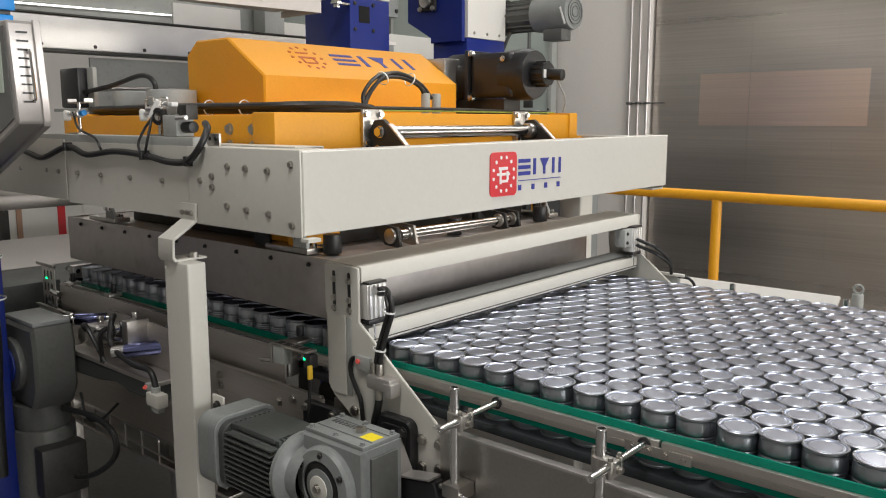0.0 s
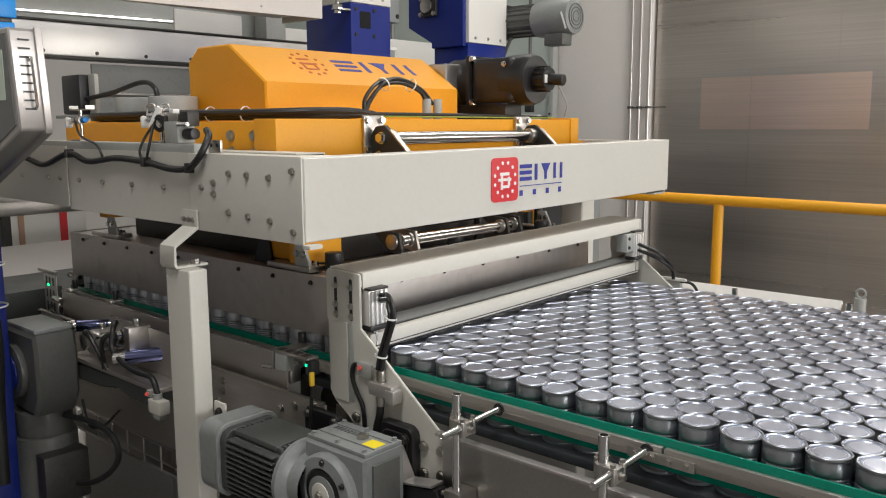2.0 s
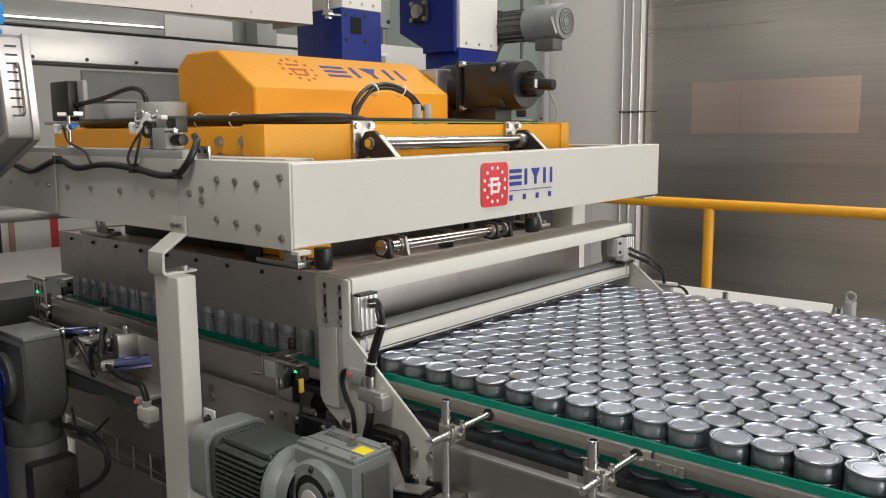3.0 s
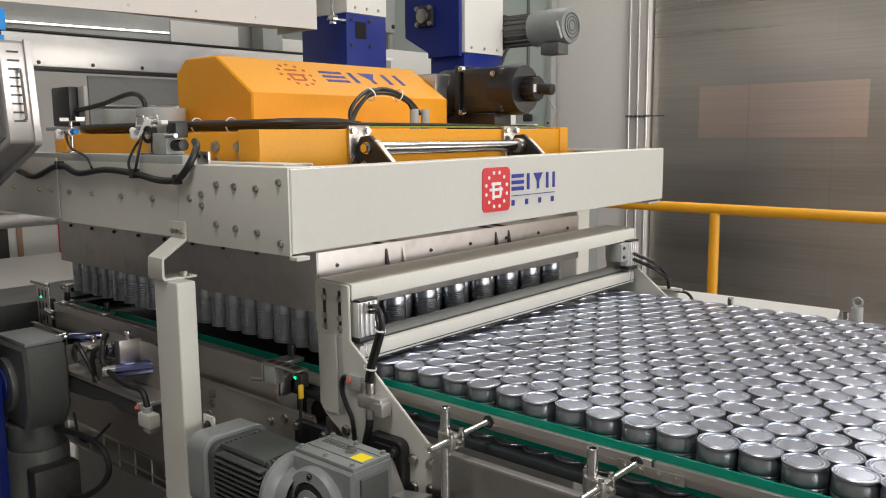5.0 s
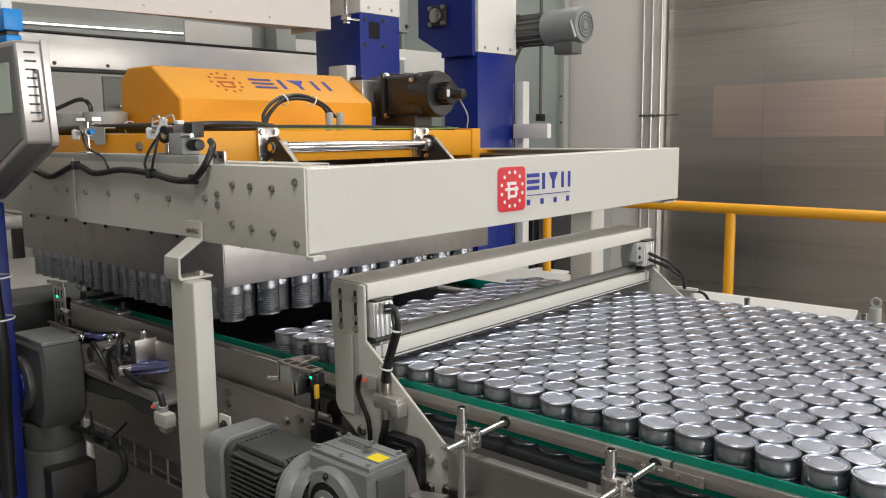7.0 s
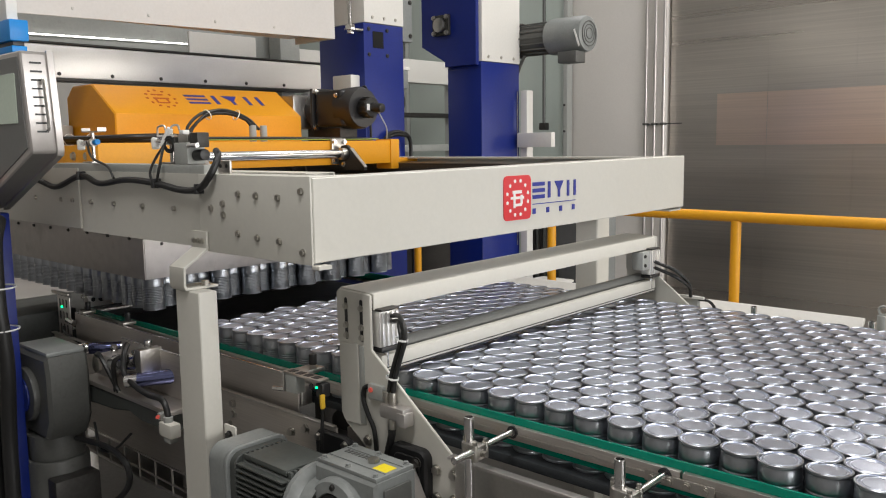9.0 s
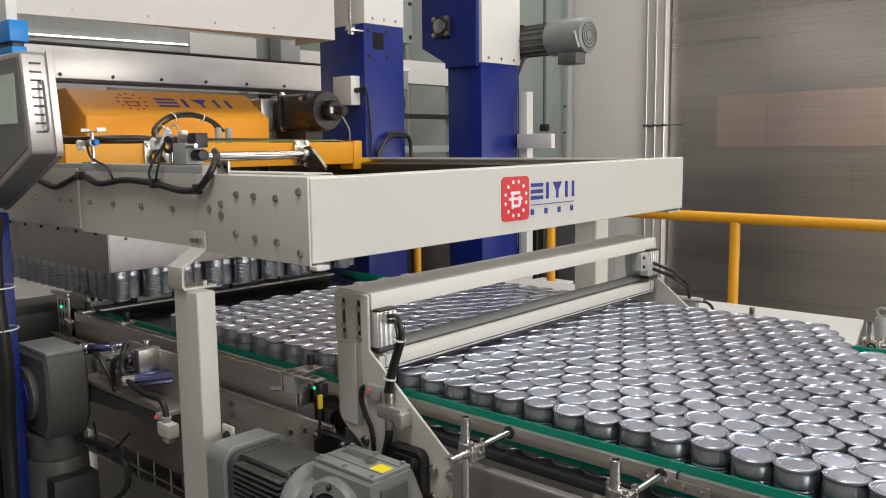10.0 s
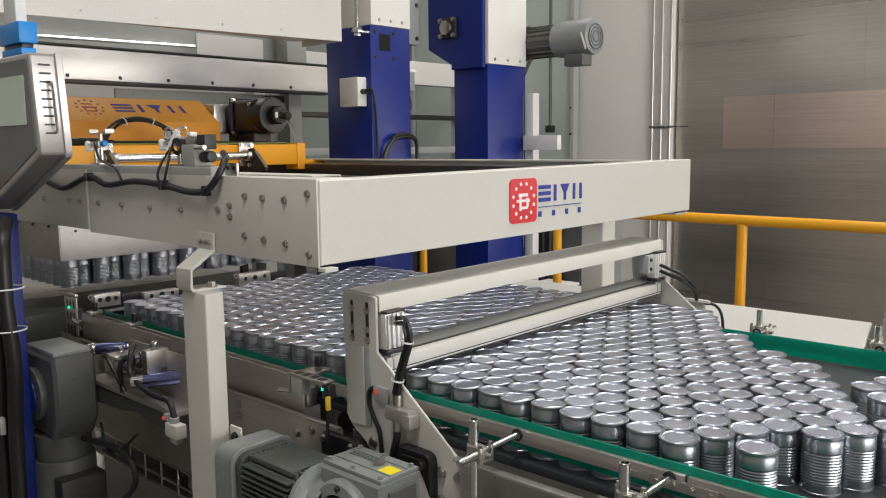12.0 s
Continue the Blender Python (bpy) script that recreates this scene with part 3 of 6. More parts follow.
# ---- cans ----
def can_profile(beads=True):
    h, r = CT - BZ, 0.0362
    p = [(0, 0.003), (r - 0.004, 0.003), (r - 0.0035, 0), (r + 0.0004, 0.0005), (r + 0.0004, 0.0035), (r - 0.0012, 0.0048), (r - 0.0010, 0.0058), (r - 0.0010, 0.020)]
    if beads:
        z0, n = 0.018, 11
        for k in range(n):
            z = z0 + k * 0.0055
            p += [(r - 0.0010, z), (r - 0.0020, z + 0.00275)]
        p += [(r - 0.0010, z0 + n * 0.0055), (r - 0.0010, z0 + n * 0.0055 + 0.0015)]
    p += [(r - 0.0010, h - 0.0130), (r - 0.0015, h - 0.0120), (r - 0.0015, h - 0.0068), (r - 0.0026, h - 0.0058), (r - 0.0026, h - 0.0046), (r + 0.0003, h - 0.0040), (r + 0.0003, h - 0.0008), (r - 0.0006, h), (r - 0.0030, h - 0.0002)]
    return p


def lid_profile():
    h, r = CT - BZ, 0.0362
    # rolled seam, countersink, flat panel with one stepped ring
    return [(r - 0.0030, h - 0.0002), (r - 0.0036, h - 0.0030), (r - 0.0046, h - 0.0034), (r - 0.0062, h - 0.0014), (r - 0.0082, h - 0.0012), (r - 0.0094, h - 0.0024), (r - 0.0106, h - 0.0025), (r - 0.0120, h - 0.0015),
            (r * 0.35, h - 0.0013), (0.0004, h - 0.0012)]


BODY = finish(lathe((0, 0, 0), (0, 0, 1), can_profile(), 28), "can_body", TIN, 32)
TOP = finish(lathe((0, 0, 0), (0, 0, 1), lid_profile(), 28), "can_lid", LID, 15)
MOVING = []


def can(x, y, lean, group, moves):
    c = tagged(new("tin_can", BODY), "unlabelled silver tin can with ribbed side, standing closed", "can", group)
    c.matrix_basis = pose(x, y, BZ, lean[0], lean[1], lean[2])
    lid = new("lid", TOP)
    lid.parent = c
    MOVING.append((c, moves))
    return c


def joined_cans(name, places, label, moves):
    """The cans farther in, joined: too many to count."""
    vs, fs, mats = [], [], []
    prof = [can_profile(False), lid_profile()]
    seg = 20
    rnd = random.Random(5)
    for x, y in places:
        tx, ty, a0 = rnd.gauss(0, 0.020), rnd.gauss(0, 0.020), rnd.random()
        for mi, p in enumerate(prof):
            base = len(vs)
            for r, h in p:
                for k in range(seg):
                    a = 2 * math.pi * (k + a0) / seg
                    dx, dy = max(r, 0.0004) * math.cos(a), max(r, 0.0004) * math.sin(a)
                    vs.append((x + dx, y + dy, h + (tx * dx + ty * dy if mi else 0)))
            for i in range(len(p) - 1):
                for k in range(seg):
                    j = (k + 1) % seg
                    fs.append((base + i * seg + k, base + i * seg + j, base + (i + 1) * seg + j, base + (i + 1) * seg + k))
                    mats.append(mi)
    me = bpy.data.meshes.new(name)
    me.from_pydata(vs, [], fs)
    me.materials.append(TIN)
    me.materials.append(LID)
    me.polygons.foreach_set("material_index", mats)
    me.polygons.foreach_set("use_smooth", [True] * len(fs))
    me.update()
    for e in me.edges:  # the folds round the cans stay crisp
        e.use_edge_sharp = e.vertices[0] // seg == e.vertices[1] // seg
    ob = tagged(new(name, me), label, "cans", kind="stuff")
    ob.location = (0, 0, BZ)
    MOVING.append((ob, moves))
    return ob


# the waiting layer: rows along the belt, packed in a honeycomb, with a ragged end
RUN = 1.332
TAIL = (-0.363, -0.33, -0.25, -0.174, -0.138, -0.16, -0.20, -0.22, -0.29, -0.333, -0.371, -0.46, -0.55, -0.595, -0.70, -0.74, -0.80, -0.85)


def waiting_layer():
    rnd = random.Random(3)
    near, rest = [], []
    for r in range(18):
        i = 15
        while True:
            x = -DI * (i - 0.5 * (r % 2)) if r % 2 else -DI * i
            if x - RUN > TAIL[r] + 0.01:
                break
            p = (x + rnd.uniform(-0.0006, 0.0006), r * RY + rnd.uniform(-0.0006, 0.0006))
            (near if x > -0.45 + 0.02 * r and r < 9 or r == 0 or x - RUN > TAIL[r] - 0.15 else rest).append(p)
            i -= 1
    near += [(-0.253 + RUN, 0.043), (-0.222 + RUN, 0.560), (-0.195 + RUN, 0.631), (-0.170 + RUN, 0.497), (-0.104 + RUN, 0.317), (-0.13 + RUN, 0.80), (-0.10 + RUN, 0.70)]
    near.sort(key=lambda p: p[1] * 1.0 - p[0] * 0.3)
    rest += near[215:]
    for x, y in near[:215]:
        can(x, y, (rnd.gauss(0, 1.1), rnd.gauss(0, 1.1), rnd.uniform(0, 360)), "cans waiting on the conveyor", "run")
    joined_cans("waiting_cans", rest, "packed silver tin cans filling the belt", "run")


waiting_layer()


def held_layer():
    rnd = random.Random(4)
    rest = []
    for r in range(18):
        for i in range(19):
            x = -1.268 - DI * i - (DI * 0.5 if r % 2 else 0)
            if i == 18 and r % 2:
                continue
            if r == 0 or i == 0 or (r == 1 and i < 6):
                can(x, r * RY, (0, 0, rnd.uniform(0, 360)), "cans held by the magnet head", "lift")
            else:
                rest.append((x, r * RY))
    joined_cans("held_cans", rest, "packed silver tin cans under the magnet head", "lift")


held_layer()


# ---- magnet head ----
def magnet_head():
    h = thing("magnet_head", (-1.92, 0.54, 1.107), "dull steel magnet head box that lifts a layer of cans", "lifting head")
    x0, x1, y0, y1, z0, z1 = -2.650, -1.225, -0.050, 1.132, 1.101, 1.252
    t = 0.004
    for name, bm in (("skirt_sheet", box(x0, x1, y0, y0 + t, z0, z1, 0.001)), ("skirt_sheet", box(x0, x1, y1 - t, y1, z0, z1, 0.001)),
                     ("skirt_sheet", box(x1 - t, x1, y0 + t + 0.001, y1 - t - 0.001, z0, z1, 0.001)), ("skirt_sheet", box(x0, x0 + t, y0 + t + 0.001, y1 - t - 0.001, z0, z1, 0.001)),
                     ("top_sheet", box(x0 + 0.005, x1 - 0.005, y0 + 0.005, y1 - 0.005, z1 - 0.012, z1 - 0.004, 0.001)), ("magnet_plate", box(x0 + 0.006, x1 - 0.006, y0 + 0.006, y1 - 0.006, z0 + 0.006, z0 + 0.024, 0.001))):
        part(name, bm, HEADSTEEL if name != "magnet_plate" else DARK, h)
    for k in range(9):
        bolt((-1.31 - 0.155 * k, y0, z1 - 0.020), (0, -1, 0), h, 0.005, 0.006, DARK)
    for k in range(7):
        bolt((x1, 0.015 + 0.174 * k, z1 - 0.038), (1, 0, 0), h, 0.0042, 0.005, DARK)
    # yellow lower frame bolted on feet
    for bm in (box(-1.42, -1.36, -0.03, 0.10, 1.268, 1.353, 0.004), box(-1.42, -1.36, 0.101, 1.11, 1.334, 1.353, 0.004), box(-2.46, -2.40, -0.03, 1.11, 1.316, 1.353, 0.004),
               box(-1.56, -1.422, 0.0, 0.06, 1.268, 1.343, 0.004), box(-2.398, -1.561, 0.0, 0.06, 1.326, 1.343, 0.004), box(-2.398, -1.422, 1.02, 1.08, 1.316, 1.343, 0.004)):
        part("lower_beam", bm, YELLOW, h, "yellow painted beam")
    # added block that makes the space under the beams dark
    part("magnet_frame", box(-2.395, -1.425, 0.065, 1.015, 1.2485, 1.3150, 0.004), DARK, h, "dark block added to fill the dark space under the yellow beams")
    for x in (-1.39, -2.43):
        for y in (0.36, 0.72, 1.06):
            part("spacer", cyl((x, y, 1.2520), (x, y, 1.3345), 0.016, 14, 0.002), DARK, h)
    for x in (-1.40, -2.40):
        for y in (-0.035, 1.05):
            f = part("foot", box(x - 0.10, x + 0.075, y - 0.008, y + 0.05, 1.2525, 1.267, 0.002), STEEL, h)
            part("foot_block", slab([(x + 0.015, 1.267), (x + 0.072, 1.267), (x + 0.072, 1.278), (x + 0.05, 1.323), (x + 0.015, 1.323)], "y", y - 0.006, y + 0.004, 0.002), GREY, f)
            for dx in (0.02, 0.045, 0.065):
                bolt((x + dx, y + 0.025, 1.267), (0, 0, 1), f, 0.006, 0.012, CHROME)
            for dx in (0.026, 0.052):
                bolt((x + dx, y - 0.006, 1.3), (0, -1, 0), f, 0.008, 0.008, CHROME)
    for y in (0.02, 0.50, 0.95):
        part("damper", cyl((-1.30, y, 1.2525), (-1.30, y, 1.303), 0.024, 18, 0.003), RUBBER, h)
    part("link_plate", slab([(-1.60, 1.2525), (-1.52, 1.2525), (-1.54, 1.338), (-1.57, 1.338)], "y", -0.012, -0.002, 0.001), BLACK, h)
    return h


HEAD = magnet_head()


# ---- yellow carriage ----
def carriage():
    c = thing("carriage", (-1.9, 0.54, 1.57), "yellow painted carriage with sloped hood and servo motor", "carriage")
    X = -1.334
    part("front_beam", box(X - 0.09, X, -0.126, 1.200, 1.545, 1.642, 0.004), YELLOW, c, "yellow painted front beam")
    part("beam_end", box(X - 0.09, X + 0.006, 1.165, 1.215, 1.52, 1.648, 0.004), YELLOW, c)
    part("rail_shoe", box(X - 0.085, X - 0.02, 1.216, 1.355, 1.548, 1.566, 0.003), YELLOW, c)
    part("rear_beam", box(-2.46, -2.37, -0.126, 1.200, 1.545, 1.642, 0.004), YELLOW, c)
    for y in (-0.118, 1.09):
        part("side_beam", box(-2.368, X - 0.092, y, y + 0.09, 1.545, 1.636, 0.004), YELLOW, c)
    part("deck", box(-2.36, X - 0.094, -0.02, 1.08, 1.60, 1.628, 0.003), YELLOW, c)
    hood = [(-1.686, 1.634), (-1.686, 1.752), (-1.862, 1.868), (-2.03, 1.868), (-2.085, 1.825), (-2.085, 1.634)]
    hd = part("hood", slab(hood, "y", 0.110, 0.965, 0.005), YELLOW, c, "yellow sheet steel hood with sloped front")
    # mark on the sloping face
    p, u, v = Vector((-1.686, 0, 1.752)), Vector((0, 1, 0)), Vector((-0.176, 0, 0.116)).normalized()
    nrm = Vector((0.116, 0, 0.176)).normalized()

    def tile(name, material, quads):
        bm = bmesh.new()
        for q in quads:
            lo = [bm.verts.new(p + u * a + v * b + nrm * 0.0003) for a, b in q]
            hi = [bm.verts.new(p + u * a + v * b + nrm * 0.0012) for a, b in q]
            bm.faces.new(hi)
            for k in range(len(q)):
                j = (k + 1) % len(q)
                bm.faces.new((lo[k], lo[j], hi[j], hi[k]))
        part(name, bm, material, hd)

    def rect(a, b, c2, d):
        return [(a, b), (c2, b), (c2, d), (a, d)]
    cy, cv = 0.352, 0.118
    dots = []
    for k in range(12):
        a = radians(30 * k)
        q = (cy + 0.058 * math.cos(a), cv + 0.062 * math.sin(a))
        dots.append([(q[0] + 0.007 * math.cos(radians(72 * j)), q[1] + 0.007 * math.sin(radians(72 * j))) for j in range(5)])
    tile("mark_dots", MARK, dots + [rect(cy - 0.03, cv + 0.025, cy + 0.02, cv + 0.033), rect(cy - 0.034, cv - 0.004, cy + 0.034, cv + 0.006), rect(cy - 0.03, cv - 0.035, cy - 0.022, cv + 0.0), rect(cy + 0.018, cv - 0.03, cy + 0.026, cv), rect(cy - 0.02, cv - 0.036, cy + 0.02, cv - 0.028)])
    for q in (rect(0.462, 0.140, 0.560, 0.153), rect(0.462, 0.113, 0.560, 0.126), rect(0.462, 0.086, 0.560, 0.099), rect(0.588, 0.086, 0.606, 0.153),
              [(0.668, 0.086), (0.684, 0.086), (0.684, 0.115), (0.715, 0.153), (0.637, 0.153), (0.668, 0.115)], rect(0.746, 0.086, 0.763, 0.153), rect(0.806, 0.086, 0.823, 0.153)):
        tile("mark_bar", INK, [q])
    # servo motor with gearbox beyond the far end of the hood, its axis along the travel
    ys, zs = 1.12, 1.785
    part("gear_housing", box(-1.95, -1.75, 0.97, 1.20, 1.70, 1.85, 0.012), STEEL, c, "steel gear housing")
    part("gearbox", cyl((-1.83, ys, zs), (-1.705, ys, zs), 0.088, 32, 0.010), BLACK, c, "black gearbox")
    part("flange", box(-1.705, -1.688, ys - 0.092, ys + 0.092, zs - 0.092, zs + 0.092, 0.006), BLACK, c)
    s = part("servo_motor", box(-1.687, -1.50, ys - 0.080, ys + 0.080, zs - 0.080, zs + 0.080, 0.022, seg=4), BLACK, c, "black servo motor")
    part("end_bell", lathe((-1.56, ys, zs), (1, 0, 0), [(0.070, 0), (0.090, 0.004), (0.092, 0.09), (0.084, 0.112), (0.05, 0.114), (0.0, 0.114)], 36), BLACK, s)
    cap = part("encoder_cap", cyl((-1.446, ys, zs), (-1.390, ys, zs), 0.042, 28, 0.006), RUBBER, s)
    for k in range(14):
        a = radians(360 * k / 14)
        part("grip_rib", box(-1.440, -1.396, ys + 0.043 * math.cos(a) - 0.003, ys + 0.043 * math.cos(a) + 0.003, zs + 0.043 * math.sin(a) - 0.003, zs + 0.043 * math.sin(a) + 0.003, 0.001), RUBBER, s)
    part("plug", cyl((-1.390, ys, zs), (-1.335, ys + 0.006, zs - 0.006), 0.020, 18, 0.004), RUBBER, s)
    part("cap_label", box(-1.3897, -1.3888, ys - 0.034, ys - 0.018, zs - 0.014, zs + 0.014, 0), CHALK, s)
    for y, z in ((-0.078, 0.078), (0.078, 0.078), (-0.078, -0.078)):
        bolt((-1.688, ys + y, zs + z), (1, 0, 0), s, 0.011, 0.016, CHROME)
    bolt((-1.53, ys - 0.085, zs + 0.055), (0, -1, 0), s, 0.008, 0.01, CHROME)
    part("servo_foot", box(-1.78, -1.55, ys - 0.05, ys + 0.05, 1.643, 1.700, 0.004), DARK, c)
    part("ground_lead", cable([(-1.36, ys, 1.77), (-1.34, ys + 0.03, 1.70), (-1.36, ys + 0.05, 1.652)], 0.003, 6), GREY, c)
    # shaft in brackets along the front beam
    part("shaft", cyl((X + 0.055, 0.222, 1.590), (X + 0.055, 0.846, 1.590), 0.0175, 24, 0.002), CHROME, c, "bright steel shaft")
    for y, s2 in ((0.190, -1), (0.865, 1)):
        b = part("shaft_bracket", box(X + 0.001, X + 0.012, y - 0.035, y + 0.04, 1.548, 1.652, 0.003), STEEL, c, "bolted steel bracket")
        lo, hi = sorted((y - s2 * 0.002, y + s2 * 0.012))
        lever = [(X + 0.013, 1.545), (X + 0.013, 1.600), (X + 0.030, 1.622), (X + 0.062, 1.625), (X + 0.082, 1.610), (X + 0.165, 1.535), (X + 0.165, 1.525), (X + 0.05, 1.525)]
        lv = part("lever", slab(lever, "y", lo, hi, 0.001), DARK, b, "dark lever plate")
        part("lever_edge", slab([(X + 0.082, 1.6115), (X + 0.165, 1.5365), (X + 0.168, 1.5385), (X + 0.085, 1.6135)], "y", lo - 0.0005, hi + 0.0005, 0), STEEL, b, "bright strip along the lever edge")
        part("collar", cyl((X + 0.055, y - s2 * 0.003, 1.59), (X + 0.055, y - s2 * 0.030, 1.59), 0.0235, 22, 0.003), STEEL, b)
        bolt((X + 0.055, lo, 1.592), (0, -1, 0), b, 0.013, 0.014, CHROME)
        bolt((X + 0.045, lo, 1.548), (0, -1, 0), b, 0.008, 0.010, CHROME)
        for dy, dz in ((-0.024, 1.638), (0.028, 1.638), (-0.024, 1.562)):
            bolt((X + 0.012, y + dy, dz), (1, 0, 0), b, 0.0085, 0.009, CHROME)
    # lower rod with its hangers, under the front beam
    part("lower_rod", cyl((-1.25, 0.215, 1.316), (-1.25, 0.705, 1.316), 0.0150, 22, 0.002), CHROME, c, "bright steel rod")
    for y, shade in ((0.188, DARK), (0.252, STEEL), (0.66, DARK), (0.725, DARK)):
        hg = part("rod_hanger", slab([(-1.405, 1.5445), (-1.365, 1.5445), (-1.280, 1.345), (-1.228, 1.340), (-1.215, 1.285), (-1.275, 1.290), (-1.320, 1.335)], "y", y - 0.005, y + 0.005, 0.001), shade, c)
        part("rod_collar", cyl((-1.25, y - 0.012, 1.316), (-1.25, y + 0.012, 1.316), 0.021, 18, 0.002), STEEL, hg)
    for y in (0.88, 0.93):
        part("grey_bushing", cyl((-1.46, y - 0.33, 1.629), (-1.46, y - 0.33, 1.705), 0.014, 16, 0.002), GREY, c)
    for dy in (0, 0.1):
        bolt((-1.43 - dy, -0.118, 1.60), (0, -1, 0), c, 0.012, 0.01)
        bolt((-1.43 - dy, -0.118, 1.56), (0, -1, 0), c, 0.010, 0.008)
    # cables over the deck
    for k, (dy, dz) in enumerate(((0, 0), (0.014, 0.012), (-0.012, 0.010))):
        part("cable", cable([(-2.55, 0.02 + dy, 1.652 + dz), (-2.33, -0.05 + dy, 1.648 + dz), (-1.84, -0.05 + dy, 1.650 + dz), (-1.58, -0.02 + dy, 1.649 + dz), (-1.44, 0.06 + dy, 1.652 + dz), (-1.41, 0.17 + dy, 1.652 + dz), (-1.41, 0.26 + dy, 1.656)], 0.0095, 8), RUBBER, c, "black cable")
        part("cable", cable([(-1.41, 0.24, 1.655), (-1.41, 0.255 + dy, 1.69 + dz), (-1.43, 0.33 + dy, 1.738 + dz), (-1.45, 0.43, 1.748 + dz), (-1.46, 0.52 + dy * 0.5, 1.726 + dz * 0.5), (-1.46, 0.565 + dy, 1.69)], 0.0058, 8), RUBBER, c, "black cable")
    part("cable", cable([(-1.41, 0.24, 1.656), (-1.40, 0.60, 1.655), (-1.40, 0.85, 1.652), (-1.40, 1.12, 1.650)], 0.006, 8), RUBBER, c, "black cable")
    for p2, d2 in (((-1.43, 0.335, 1.742), (-0.1, 1, 0.5)), ((-1.455, 0.475, 1.744), (0, 1, -0.4))):
        part("cable_tie", lathe(p2, d2, [(0.0190, -0.002), (0.0205, -0.002), (0.0205, 0.002), (0.0190, 0.002), (0.0190, -0.002)], 16), CHALK, c)
    # folded grey sheet standing at the near edge of the deck
    fs = part("folded_sheet", slab([(-1.902, 1.664), (-1.880, 1.666), (-1.726, 1.658), (-1.728, 1.606), (-1.795, 1.604), (-1.800, 1.618), (-1.880, 1.622)], "y", -0.1315, -0.1285, 0.0005), GREY, c, "folded grey sheet bracket")
    part("sheet_fold", box(-1.880, -1.726, -0.1280, -0.095, 1.655, 1.658, 0.001), GREY, fs)
    part("cable", cable([(-1.41, 0.20, 1.650), (-1.38, 0.60, 1.649), (-1.37, 1.0, 1.648), (-1.38, 1.14, 1.650)], 0.0024, 6), GREENY, c, "thin green and yellow earth lead")
    for p2 in ((-1.95, -0.049, 1.657), (-1.74, -0.04, 1.657), (-1.60, -0.022, 1.656)):
        part("cable_tie", lathe(p2, (1.0, 0.15, 0), [(0.0200, -0.002), (0.0215, -0.002), (0.0215, 0.002), (0.0200, 0.002), (0.0200, -0.002)], 16), CHALK, c)
    # unit and dampers at the rear of the deck
    part("upright", box(-2.52, -2.475, -0.01, 0.005, 1.60, 1.80, 0.003), GREY, c)
    part("sensor_unit", box(-2.66, -2.525, -0.04, 0.02, 1.665, 1.80, 0.008), BLACK, c, "black boxed sensor unit")
    part("unit_tray", box(-2.70, -2.50, -0.05, 0.03, 1.652, 1.663, 0.002), GREY, c)
    part("cable", cable([(-2.55, -0.02, 1.715), (-2.35, -0.01, 1.735), (-2.18, 0.0, 1.762), (-2.10, 0.0, 1.74), (-2.09, 0.0, 1.68)], 0.008, 8), RUBBER, c, "black cable")
    for x, y in ((-2.24, 0.02), (-2.05, 0.03)):
        part("damper", cyl((x, y, 1.6365), (x, y, 1.715), 0.075, 28, 0.005), GREY, c, "grey round damper")
    return c


CARRIAGE = carriage()


